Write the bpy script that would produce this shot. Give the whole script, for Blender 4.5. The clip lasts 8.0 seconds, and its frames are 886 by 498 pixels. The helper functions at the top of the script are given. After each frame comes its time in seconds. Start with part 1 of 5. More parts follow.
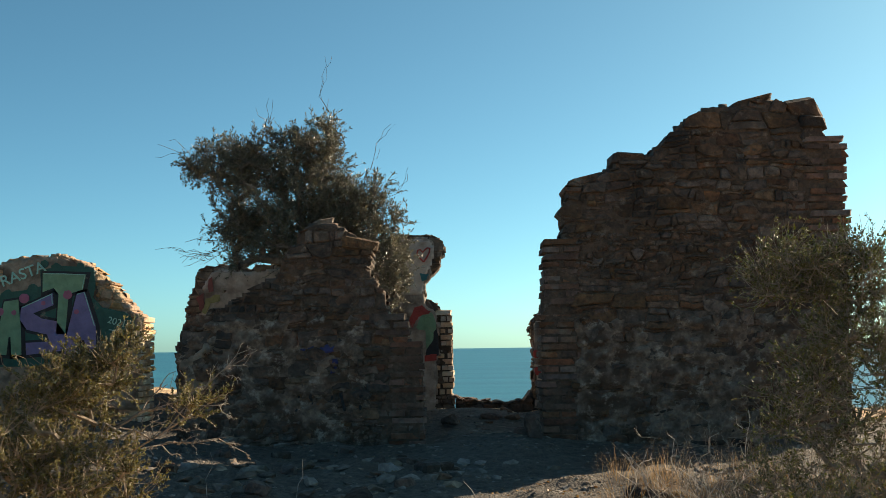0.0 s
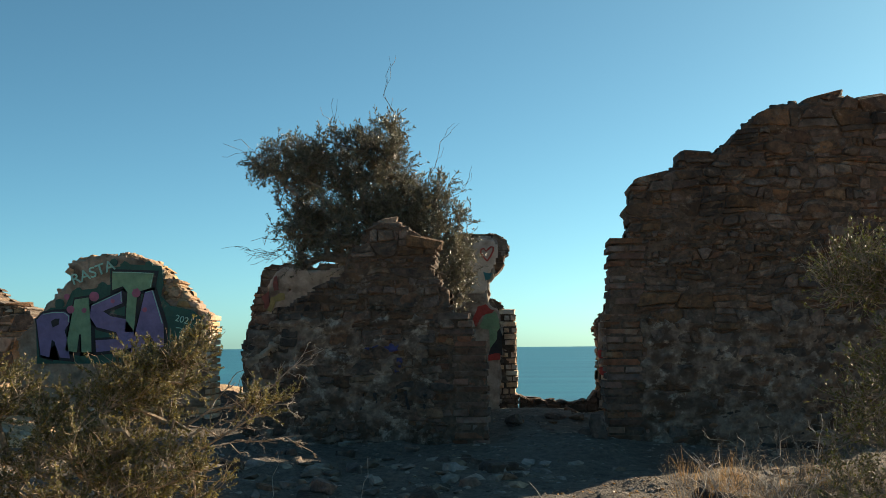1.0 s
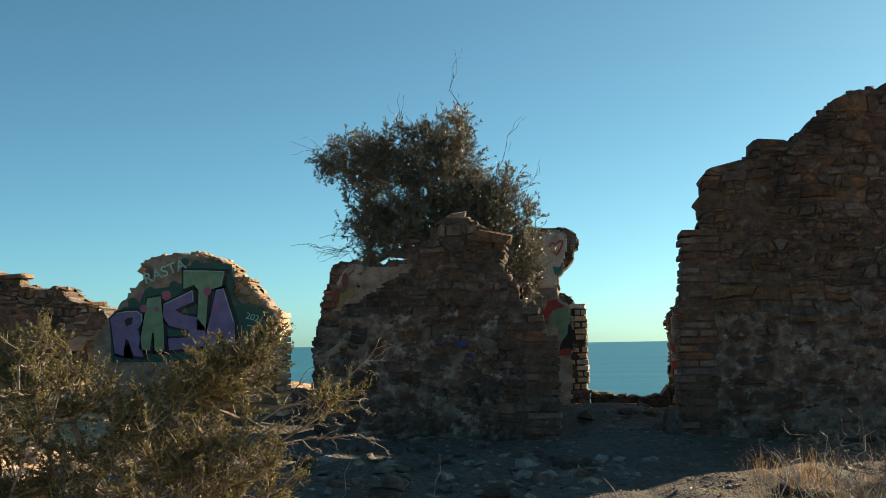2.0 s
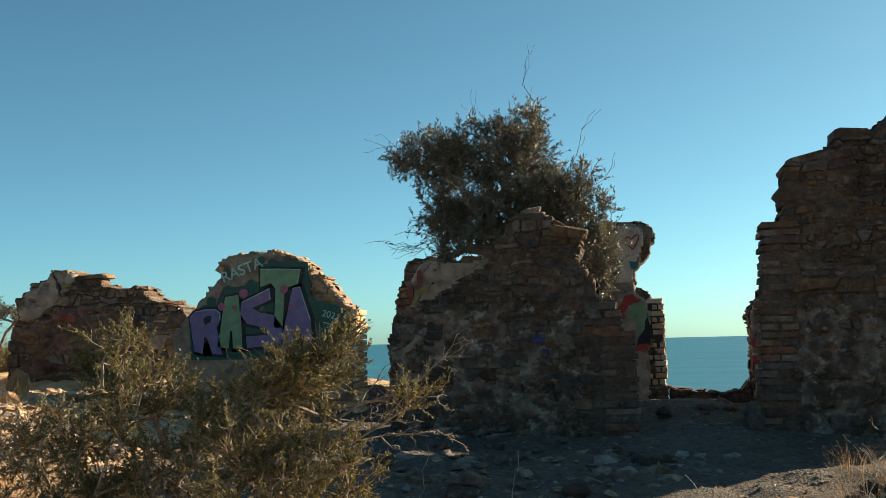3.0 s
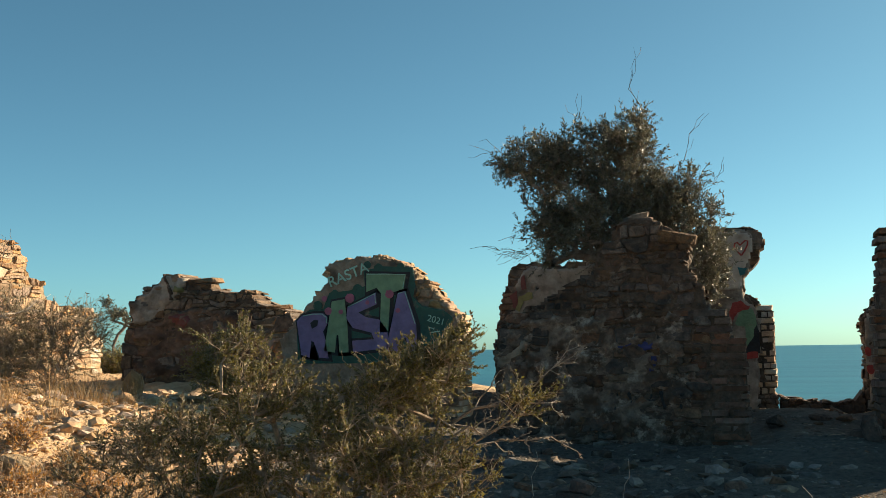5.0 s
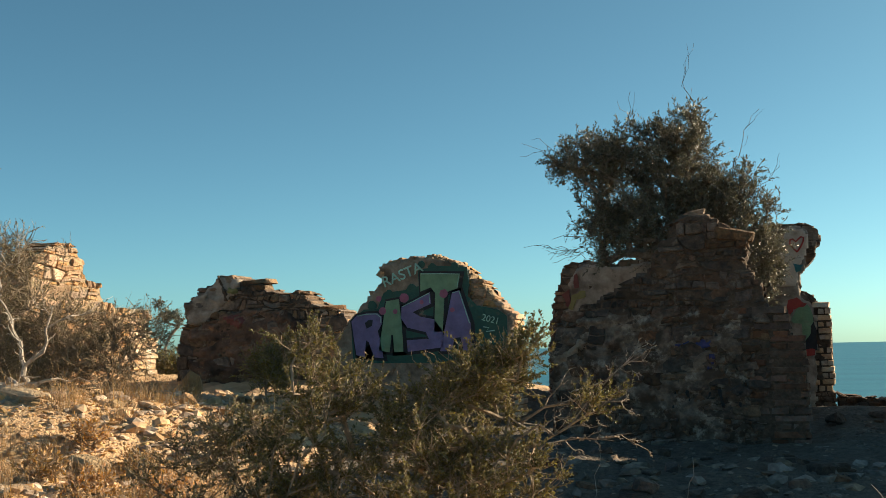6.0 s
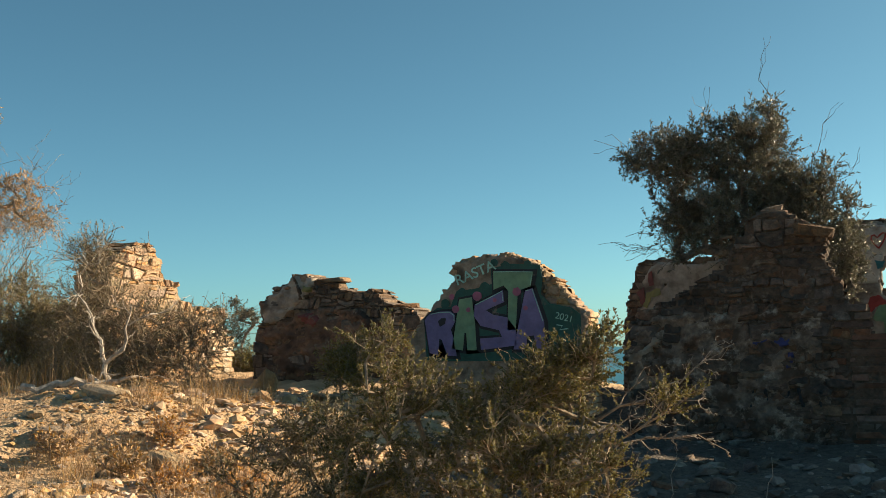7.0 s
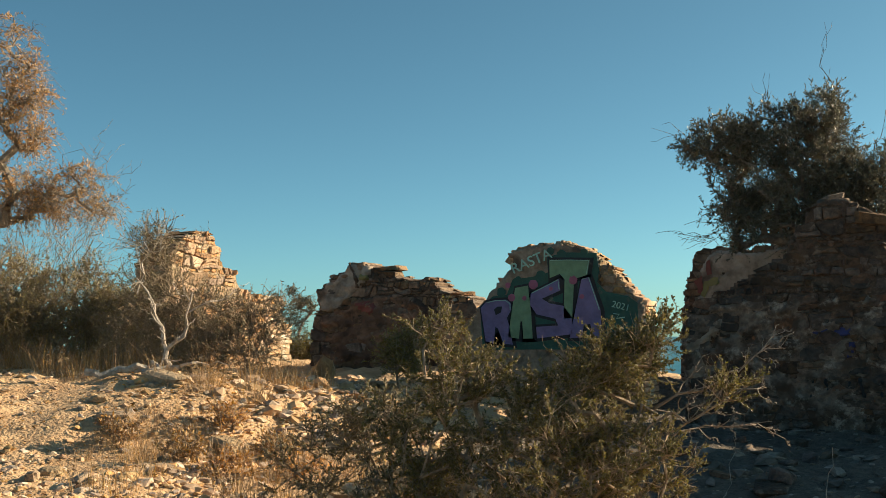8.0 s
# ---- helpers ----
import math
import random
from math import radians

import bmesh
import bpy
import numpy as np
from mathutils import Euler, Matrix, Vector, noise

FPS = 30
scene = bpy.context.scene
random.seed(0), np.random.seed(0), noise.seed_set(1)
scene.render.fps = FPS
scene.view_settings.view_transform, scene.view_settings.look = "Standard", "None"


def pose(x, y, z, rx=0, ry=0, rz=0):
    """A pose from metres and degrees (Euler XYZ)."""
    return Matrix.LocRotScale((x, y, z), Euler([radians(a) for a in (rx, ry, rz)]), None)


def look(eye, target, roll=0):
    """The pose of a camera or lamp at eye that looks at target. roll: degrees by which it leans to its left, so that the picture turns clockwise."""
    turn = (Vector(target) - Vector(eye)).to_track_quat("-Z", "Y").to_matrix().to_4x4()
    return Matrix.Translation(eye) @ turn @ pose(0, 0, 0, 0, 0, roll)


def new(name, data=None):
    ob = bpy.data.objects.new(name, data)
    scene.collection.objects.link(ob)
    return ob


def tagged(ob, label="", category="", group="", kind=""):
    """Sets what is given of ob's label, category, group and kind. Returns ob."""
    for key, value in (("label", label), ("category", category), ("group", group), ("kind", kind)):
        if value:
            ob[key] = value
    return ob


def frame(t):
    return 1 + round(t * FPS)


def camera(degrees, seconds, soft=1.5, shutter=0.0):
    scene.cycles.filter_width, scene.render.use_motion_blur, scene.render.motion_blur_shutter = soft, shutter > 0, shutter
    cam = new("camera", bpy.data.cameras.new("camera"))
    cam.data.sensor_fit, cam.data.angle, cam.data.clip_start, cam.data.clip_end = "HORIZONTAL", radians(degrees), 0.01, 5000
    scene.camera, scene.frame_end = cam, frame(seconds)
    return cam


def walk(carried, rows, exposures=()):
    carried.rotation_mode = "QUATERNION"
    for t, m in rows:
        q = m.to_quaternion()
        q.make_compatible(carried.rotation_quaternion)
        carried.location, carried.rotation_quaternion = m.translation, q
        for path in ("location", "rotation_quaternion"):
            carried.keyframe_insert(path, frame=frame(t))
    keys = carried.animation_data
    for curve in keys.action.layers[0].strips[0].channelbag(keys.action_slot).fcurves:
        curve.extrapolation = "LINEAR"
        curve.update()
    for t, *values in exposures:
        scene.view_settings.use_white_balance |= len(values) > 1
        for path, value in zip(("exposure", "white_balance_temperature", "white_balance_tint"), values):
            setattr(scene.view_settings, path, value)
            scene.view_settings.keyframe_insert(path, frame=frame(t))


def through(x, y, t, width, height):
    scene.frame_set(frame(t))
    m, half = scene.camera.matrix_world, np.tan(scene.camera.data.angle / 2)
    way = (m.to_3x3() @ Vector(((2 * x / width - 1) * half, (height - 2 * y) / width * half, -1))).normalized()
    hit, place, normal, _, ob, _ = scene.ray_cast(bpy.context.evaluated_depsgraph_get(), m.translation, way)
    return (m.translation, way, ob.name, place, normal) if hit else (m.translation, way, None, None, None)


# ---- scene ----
cam = camera(42.0, 8.0, soft=0.65)
PATH = [
    (0.0, pose(0.000, -0.000, 1.600, 94.777, 0, 0.000) @ pose(0, 0, 0, 0, 0, -0.765)),
    (0.5, pose(-0.005, 0.012, 1.608, 94.913, 0, 1.851) @ pose(0, 0, 0, 0, 0, -0.494)),
    (1.0, pose(-0.023, 0.019, 1.609, 94.722, 0, 3.059) @ pose(0, 0, 0, 0, 0, -0.475)),
    (1.5, pose(-0.035, 0.057, 1.605, 94.588, 0, 4.473) @ pose(0, 0, 0, 0, 0, -0.631)),
    (3.0, pose(-0.069, 0.120, 1.598, 94.498, 0, 9.996) @ pose(0, 0, 0, 0, 0, -1.380)),
    (3.5, pose(-0.078, 0.126, 1.595, 94.221, 0, 10.931) @ pose(0, 0, 0, 0, 0, -1.156)),
    (4.0, pose(-0.084, 0.127, 1.593, 94.429, 0, 12.044) @ pose(0, 0, 0, 0, 0, -1.226)),
    (4.5, pose(-0.093, 0.128, 1.597, 94.753, 0, 13.766) @ pose(0, 0, 0, 0, 0, -0.893)),
    (6.0, pose(-0.264, 0.066, 1.600, 94.868, 0, 16.784) @ pose(0, 0, 0, 0, 0, -1.186)),
    (6.5, pose(-0.268, 0.077, 1.593, 94.931, 0, 18.954) @ pose(0, 0, 0, 0, 0, -1.064)),
    (7.0, pose(-0.270, 0.077, 1.600, 94.852, 0, 20.398) @ pose(0, 0, 0, 0, 0, -1.150)),
    (7.5, pose(-0.268, 0.084, 1.599, 94.069, 0, 21.696) @ pose(0, 0, 0, 0, 0, -1.342)),
    (8.0, pose(-0.274, 0.054, 1.591, 94.363, 0, 23.137) @ pose(0, 0, 0, 0, 0, -0.884)),
]
EXPOSURES = [(0.0, 1.13, 6650, 10), (4.0, 1.1, 6850, 10), (8.0, 1.03, 7100, 10)]
walk(cam, PATH, EXPOSURES)

# ---------------------------------------------------------------- light
SUN_AZ, SUN_EL = 54.0, 22.0          # degrees clockwise from +Y, and above the horizon
world = bpy.data.worlds.new("sky")
scene.world = world
world.use_nodes = True
wn = world.node_tree
sky = wn.nodes.new("ShaderNodeTexSky")
sky.sky_type = "NISHITA"
sky.sun_disc = False
sky.sun_elevation = radians(SUN_EL)
sky.sun_rotation = radians(SUN_AZ)
sky.air_density, sky.dust_density, sky.ozone_density = 0.5, 0.7, 5.0
tint = wn.nodes.new("ShaderNodeMix")
tint.data_type, tint.blend_type = "RGBA", "MULTIPLY"
tint.inputs["Factor"].default_value = 1.0
tint.inputs[7].default_value = (0.715, 0.98, 0.71, 1)
wn.links.new(sky.outputs[0], tint.inputs[6])
wn.links.new(tint.outputs[2], wn.nodes["Background"].inputs[0])
wn.nodes["Background"].inputs[1].default_value = 0.095
sun_data = bpy.data.lights.new("sun", "SUN")
sun_data.energy, sun_data.angle, sun_data.color = 5.0, radians(0.5), (1.0, 0.82, 0.59)
sun = new("sun", sun_data)
_a, _e = radians(SUN_AZ), radians(SUN_EL)
SUN_DIR = Vector((math.sin(_a) * math.cos(_e), math.cos(_a) * math.cos(_e), math.sin(_e)))
sun.matrix_world = look(SUN_DIR * 40, (0, 0, 0))


# ---------------------------------------------------------------- materials
def material(name, low, high, scale=6.0, rough=0.9, bump=0.4, bump_scale=30.0, vary=0.25, stain=None, stain_scale=1.5,
             stain_at=0.55, island=False, detail=6.0, lime=None, lime_at=0.57):
    """A mineral or plant surface: two colours mixed by grain, per-piece variation, broad stains, relief."""
    m = bpy.data.materials.new(name)
    m.use_nodes = True
    n, l = m.node_tree.nodes, m.node_tree.links
    bsdf = n["Principled BSDF"]
    bsdf.inputs["Roughness"].default_value = rough
    geo = n.new("ShaderNodeNewGeometry")
    grain = n.new("ShaderNodeTexNoise")
    grain.inputs["Scale"].default_value, grain.inputs["Detail"].default_value = scale, detail
    grain.inputs["Roughness"].default_value = 0.65
    l.new(geo.outputs["Position"], grain.inputs["Vector"])
    ramp = n.new("ShaderNodeValToRGB")
    ramp.color_ramp.elements[0].position, ramp.color_ramp.elements[1].position = 0.32, 0.68
    ramp.color_ramp.elements[0].color, ramp.color_ramp.elements[1].color = (*low, 1), (*high, 1)
    l.new(grain.outputs["Fac"], ramp.inputs["Fac"])
    out = ramp.outputs["Color"]
    if stain:
        patch = n.new("ShaderNodeTexNoise")
        patch.inputs["Scale"].default_value, patch.inputs["Detail"].default_value = stain_scale, 5
        l.new(geo.outputs["Position"], patch.inputs["Vector"])
        edge = n.new("ShaderNodeMapRange")
        edge.inputs["From Min"].default_value, edge.inputs["From Max"].default_value = stain_at, stain_at + 0.12
        l.new(patch.outputs["Fac"], edge.inputs["Value"])
        mix = n.new("ShaderNodeMix")
        mix.data_type = "RGBA"
        l.new(edge.outputs["Result"], mix.inputs["Factor"])
        l.new(out, mix.inputs[6])
        mix.inputs[7].default_value = (*stain, 1)
        out = mix.outputs[2]
    if vary:
        if island:
            rnd = geo.outputs["Random Per Island"]
        else:
            rnd = n.new("ShaderNodeObjectInfo").outputs["Random"]
        hue = n.new("ShaderNodeHueSaturation")
        val = n.new("ShaderNodeMapRange")
        val.inputs["To Min"].default_value, val.inputs["To Max"].default_value = 1 - vary, 1 + vary
        l.new(rnd, val.inputs["Value"])
        l.new(val.outputs["Result"], hue.inputs["Value"])
        twist = n.new("ShaderNodeMath")
        twist.operation = "MULTIPLY_ADD"
        twist.inputs[1].default_value, twist.inputs[2].default_value = 7.31, 0.0
        l.new(rnd, twist.inputs[0])
        frac = n.new("ShaderNodeMath")
        frac.operation = "FRACT"
        l.new(twist.outputs[0], frac.inputs[0])
        sat = n.new("ShaderNodeMapRange")
        sat.inputs["To Min"].default_value, sat.inputs["To Max"].default_value = 1 - vary, 1 + vary * 0.8
        l.new(frac.outputs[0], sat.inputs["Value"])
        l.new(sat.outputs["Result"], hue.inputs["Saturation"])
        third = n.new("ShaderNodeMath")
        third.operation = "MULTIPLY"
        third.inputs[1].default_value = 31.7
        l.new(rnd, third.inputs[0])
        frac3 = n.new("ShaderNodeMath")
        frac3.operation = "FRACT"
        l.new(third.outputs[0], frac3.inputs[0])
        shift = n.new("ShaderNodeMapRange")
        shift.inputs["To Min"].default_value, shift.inputs["To Max"].default_value = 0.5 - vary * 0.02, 0.5 + vary * 0.02
        l.new(frac3.outputs[0], shift.inputs["Value"])
        l.new(shift.outputs["Result"], hue.inputs["Hue"])
        l.new(out, hue.inputs["Color"])
        out = hue.outputs["Color"]
    if lime:
        crust = n.new("ShaderNodeTexNoise")
        crust.inputs["Scale"].default_value, crust.inputs["Detail"].default_value, crust.inputs["Roughness"].default_value = 7.0, 9, 0.72
        l.new(geo.outputs["Position"], crust.inputs["Vector"])
        rim = n.new("ShaderNodeMapRange")
        rim.inputs["From Min"].default_value, rim.inputs["From Max"].default_value, rim.inputs["To Max"].default_value = lime_at, lime_at + 0.1, 0.75
        l.new(crust.outputs["Fac"], rim.inputs["Value"])
        coat = n.new("ShaderNodeMix")
        coat.data_type = "RGBA"
        l.new(rim.outputs["Result"], coat.inputs["Factor"])
        l.new(out, coat.inputs[6])
        coat.inputs[7].default_value = (*lime, 1)
        out = coat.outputs[2]
    l.new(out, bsdf.inputs["Base Color"])
    if bump:
        fine = n.new("ShaderNodeTexNoise")
        fine.inputs["Scale"].default_value, fine.inputs["Detail"].default_value = bump_scale, 8
        l.new(geo.outputs["Position"], fine.inputs["Vector"])
        b = n.new("ShaderNodeBump")
        b.inputs["Strength"].default_value, b.inputs["Distance"].default_value = bump, 0.03
        l.new(fine.outputs["Fac"], b.inputs["Height"])
        l.new(b.outputs["Normal"], bsdf.inputs["Normal"])
    return m


# darkest stone, for shaded walls: part of their shade is in the colour
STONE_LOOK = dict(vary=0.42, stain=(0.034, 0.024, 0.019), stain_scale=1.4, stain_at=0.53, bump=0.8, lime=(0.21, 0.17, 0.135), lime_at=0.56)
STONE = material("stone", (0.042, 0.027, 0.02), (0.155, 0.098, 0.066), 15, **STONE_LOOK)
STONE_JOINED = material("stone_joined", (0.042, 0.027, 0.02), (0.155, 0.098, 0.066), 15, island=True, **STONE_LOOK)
# pale copy of STONE for sunlit masonry, with the light put into its colour
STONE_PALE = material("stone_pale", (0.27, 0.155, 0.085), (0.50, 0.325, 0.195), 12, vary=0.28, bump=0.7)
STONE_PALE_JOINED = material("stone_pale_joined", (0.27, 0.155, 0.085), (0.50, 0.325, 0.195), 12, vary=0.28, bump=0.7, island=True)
STONE_MID = material("stone_tan", (0.10, 0.066, 0.045), (0.27, 0.185, 0.125), 13, vary=0.35, bump=0.8, stain=(0.07, 0.048, 0.034), stain_scale=2.0, stain_at=0.55, lime=(0.30, 0.25, 0.2), lime_at=0.58)
STONE_MID_JOINED = material("stone_tan_joined", (0.10, 0.066, 0.045), (0.27, 0.185, 0.125), 13, vary=0.35, bump=0.8, stain=(0.07, 0.048, 0.034), stain_scale=2.0, stain_at=0.55, lime=(0.30, 0.25, 0.2), lime_at=0.58, island=True)
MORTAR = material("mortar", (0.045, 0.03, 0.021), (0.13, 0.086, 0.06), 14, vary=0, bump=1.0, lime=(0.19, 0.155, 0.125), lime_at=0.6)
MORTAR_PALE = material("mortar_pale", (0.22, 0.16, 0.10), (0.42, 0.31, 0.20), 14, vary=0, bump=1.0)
# BRICK for shaded walls, BRICK_PALE for sunlit ends: light and shade in the colour
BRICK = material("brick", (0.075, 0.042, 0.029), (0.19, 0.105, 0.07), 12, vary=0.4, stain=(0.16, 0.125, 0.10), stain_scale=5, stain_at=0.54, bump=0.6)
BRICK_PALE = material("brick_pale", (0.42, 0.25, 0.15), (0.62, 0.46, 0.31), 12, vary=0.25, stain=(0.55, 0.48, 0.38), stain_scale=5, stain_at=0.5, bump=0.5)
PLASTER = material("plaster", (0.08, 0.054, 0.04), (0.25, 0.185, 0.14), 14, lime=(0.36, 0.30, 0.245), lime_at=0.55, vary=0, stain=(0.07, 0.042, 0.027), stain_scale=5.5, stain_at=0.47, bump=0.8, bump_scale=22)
PLASTER_TAN = material("plaster_tan", (0.17, 0.12, 0.085), (0.36, 0.28, 0.21), 9, vary=0, stain=(0.11, 0.075, 0.05), stain_scale=4, stain_at=0.52, bump=0.9, bump_scale=22)
PLASTER_PALE = material("plaster_pale", (0.40, 0.35, 0.30), (0.62, 0.57, 0.51), 6, vary=0, stain=(0.25, 0.19, 0.15), stain_scale=3, stain_at=0.6, bump=0.5, bump_scale=22)
PLASTER_WHITE = material("plaster_white", (0.22, 0.18, 0.145), (0.43, 0.37, 0.31), 9, vary=0, stain=(0.13, 0.095, 0.072), stain_scale=4, stain_at=0.5, bump=0.5, bump_scale=22)
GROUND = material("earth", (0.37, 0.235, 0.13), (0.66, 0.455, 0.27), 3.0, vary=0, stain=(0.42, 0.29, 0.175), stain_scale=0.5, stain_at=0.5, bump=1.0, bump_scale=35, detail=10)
# grey gravel, darkened so that its colour carries the walls' shade
GRAVEL_SHADE = material("gravel_shade", (0.055, 0.047, 0.039), (0.155, 0.13, 0.105), 18, vary=0, stain=(0.10, 0.075, 0.055), stain_scale=1.2, bump=1.0, bump_scale=60, detail=9)
# grey pebbles, darker than PEBBLE partly to paint shade onto the centre ground
PEBBLE_GREY_SHADE = material("grey_shade_pebble", (0.085, 0.07, 0.057), (0.26, 0.21, 0.165), 12, vary=0.5, island=True, bump=0.3)
PEBBLE = material("pebble", (0.32, 0.205, 0.12), (0.60, 0.43, 0.275), 12, vary=0.4, island=True, bump=0.3)
ROCK = material("rock", (0.22, 0.15, 0.09), (0.46, 0.33, 0.20), 7, vary=0.3, bump=0.8)
BARK = material("bark", (0.09, 0.075, 0.06), (0.26, 0.22, 0.18), 25, vary=0, bump=0.8)
BARK_TWIG = material("twig_bark", (0.15, 0.115, 0.08), (0.36, 0.28, 0.20), 25, vary=0, bump=0.6)
BARK_GREY = material("grey_bark", (0.13, 0.11, 0.09), (0.32, 0.275, 0.23), 25, vary=0, bump=0.6)
BARK_DEAD = material("dead_wood", (0.22, 0.19, 0.16), (0.48, 0.43, 0.37), 25, vary=0, bump=0.6)


def leaf_material(name, low, high, rough=0.55, through=0.25):
    m = material(name, low, high, 3.0, rough=rough, bump=0, vary=0.4, island=True)
    n, l = m.node_tree.nodes, m.node_tree.links
    bsdf = n["Principled BSDF"]
    tr = n.new("ShaderNodeBsdfTranslucent")
    mix = n.new("ShaderNodeMixShader")
    mix.inputs[0].default_value = through
    l.new(bsdf.inputs["Base Color"].links[0].from_socket, tr.inputs["Color"])
    l.new(bsdf.outputs[0], mix.inputs[1])
    l.new(tr.outputs[0], mix.inputs[2])
    l.new(mix.outputs[0], n["Material Output"].inputs[0])
    return m


LEAF_OLIVE = leaf_material("olive_leaf", (0.07, 0.068, 0.044), (0.20, 0.185, 0.125), rough=0.38)
# darker than LEAF_BUSH: the right bush's shade is put into this colour
LEAF_SHADED = leaf_material("shaded_bush_leaf", (0.055, 0.062, 0.02), (0.14, 0.138, 0.045), through=0.3)
LEAF_BUSH = leaf_material("bush_leaf", (0.085, 0.08, 0.03), (0.225, 0.19, 0.078), through=0.42)
LEAF_GREY = leaf_material("grey_shrub_leaf", (0.12, 0.10, 0.05), (0.25, 0.20, 0.11), through=0.3)
LEAF_GREEN = leaf_material("green_shrub_leaf", (0.13, 0.115, 0.035), (0.31, 0.25, 0.09), through=0.45)
LEAF_SCRUB = leaf_material("scrub_leaf", (0.16, 0.135, 0.062), (0.36, 0.29, 0.15), through=0.45)
LEAF_DRY = leaf_material("dry_leaf", (0.24, 0.13, 0.05), (0.46, 0.28, 0.12), through=0.4)
LEAF_RUST = leaf_material("rust_leaf", (0.33, 0.185, 0.08), (0.60, 0.38, 0.19), through=0.5)
STRAW = leaf_material("straw", (0.24, 0.15, 0.07), (0.50, 0.33, 0.165), through=0.3)


def paint(name, colour, rough=0.6):
    low = tuple(c * 0.65 for c in colour)
    return material(name, low, colour, 9, rough=rough, vary=0, bump=0.5, bump_scale=22, lime=(0.22, 0.165, 0.125), lime_at=0.6)


PAINT_PURPLE = paint("paint_purple", (0.20, 0.155, 0.32))
PAINT_GREEN = paint("paint_green", (0.19, 0.33, 0.19))
PAINT_DARK = paint("paint_dark_green", (0.015, 0.09, 0.065))
PAINT_BLACK = paint("paint_black", (0.012, 0.012, 0.015))
PAINT_MINT = paint("paint_mint", (0.35, 0.62, 0.52))
PAINT_PINK = paint("paint_pink", (0.42, 0.12, 0.20))
PAINT_RED = paint("paint_red", (0.40, 0.045, 0.035))
PAINT_BLUE = paint("paint_blue", (0.035, 0.032, 0.13))
PAINT_YELLOW = paint("paint_yellow", (0.27, 0.245, 0.09))
PAINT_FADED = paint("paint_faded_red", (0.22, 0.06, 0.05))

sea_mat = bpy.data.materials.new("sea_water")
sea_mat.use_nodes = True
_n, _l = sea_mat.node_tree.nodes, sea_mat.node_tree.links
_b = _n["Principled BSDF"]
_b.inputs["Roughness"].default_value = 0.35
_b.inputs["IOR"].default_value = 1.33
_g = _n.new("ShaderNodeNewGeometry")
_map = _n.new("ShaderNodeMapping")
_map.inputs["Scale"].default_value = (0.004, 0.03, 1)
_t = _n.new("ShaderNodeTexNoise")
_t.inputs["Scale"].default_value, _t.inputs["Detail"].default_value = 1.0, 8
_r = _n.new("ShaderNodeValToRGB")
_r.color_ramp.elements[0].position, _r.color_ramp.elements[1].position = 0.35, 0.7
_r.color_ramp.elements[0].color, _r.color_ramp.elements[1].color = (0.006, 0.085, 0.125, 1), (0.02, 0.15, 0.19, 1)
_l.new(_g.outputs["Position"], _map.inputs["Vector"])
_l.new(_map.outputs[0], _t.inputs["Vector"])
_l.new(_t.outputs["Fac"], _r.inputs["Fac"])
_l.new(_r.outputs[0], _b.inputs["Base Color"])
_w = _n.new("ShaderNodeTexNoise")
_w.inputs["Scale"].default_value, _w.inputs["Detail"].default_value = 0.35, 6
_l.new(_g.outputs["Position"], _w.inputs["Vector"])
_bm = _n.new("ShaderNodeBump")
_bm.inputs["Strength"].default_value, _bm.inputs["Distance"].default_value = 0.6, 0.6
_l.new(_w.outputs["Fac"], _bm.inputs["Height"])
_l.new(_bm.outputs["Normal"], _b.inputs["Normal"])


# ---------------------------------------------------------------- building helpers
def mesh_of(verts, faces, mat, name="mesh", smooth=False):
    me = bpy.data.meshes.new(name)
    me.from_pydata([tuple(v) for v in verts], [], [tuple(f) for f in faces])
    if mat:
        me.materials.append(mat)
    if smooth:
        me.polygons.foreach_set("use_smooth", [True] * len(me.polygons))
    me.update()
    return me


def part(name, me, parent, label="", m=None, kind=""):
    ob = new(name, me)
    ob.parent = parent
    if m is not None:
        ob.matrix_basis = m
    return tagged(ob, label=label, kind=kind)


def thing(name, m, label, category, group="", kind=""):
    ob = new(name)
    ob.empty_display_size = 0.2
    ob.matrix_basis = m
    return tagged(ob, label, category, group, kind)


def stone_shape(rng, jitter=0.13, bevel=0.14):
    """A block of unit size with worn, uneven corners."""
    bm = bmesh.new()
    bmesh.ops.create_cube(bm, size=1.0)
    for v in bm.verts:
        v.co += Vector([rng.uniform(-jitter, jitter) for _ in range(3)])
    bmesh.ops.bevel(bm, geom=list(bm.edges), offset=bevel, segments=1, affect="EDGES")
    for v in bm.verts:
        v.co += Vector([rng.uniform(-0.035, 0.035) for _ in range(3)])
    return bm


def shape_set(n, mat, seed, jitter, bevel):
    rng = random.Random(seed)
    out = []
    for _ in range(n):
        bm = stone_shape(rng, jitter, bevel)
        me = bpy.data.meshes.new("stone")
        bm.to_mesh(me)
        bm.free()
        me.materials.append(mat)
        out.append(me)
    return out


class Heap:
    """Collects copies of small meshes into one mesh."""

    def __init__(self):
        self.v, self.f, self.n = [], [], 0

    def add(self, va, fa, m):
        m = np.array(m)
        self.v.append(va @ m[:3, :3].T + m[:3, 3])
        self.f += [tuple(i + self.n for i in f) for f in fa]
        self.n += len(va)

    def mesh(self, mat, name="heap"):
        return mesh_of(np.concatenate(self.v), self.f, mat, name)


def inside(poly, x, z):
    hit = False
    for (x1, z1), (x2, z2) in zip(poly, poly[1:] + poly[:1]):
        if (z1 > z) != (z2 > z) and x < (x2 - x1) * (z - z1) / (z2 - z1) + x1:
            hit = not hit
    return hit


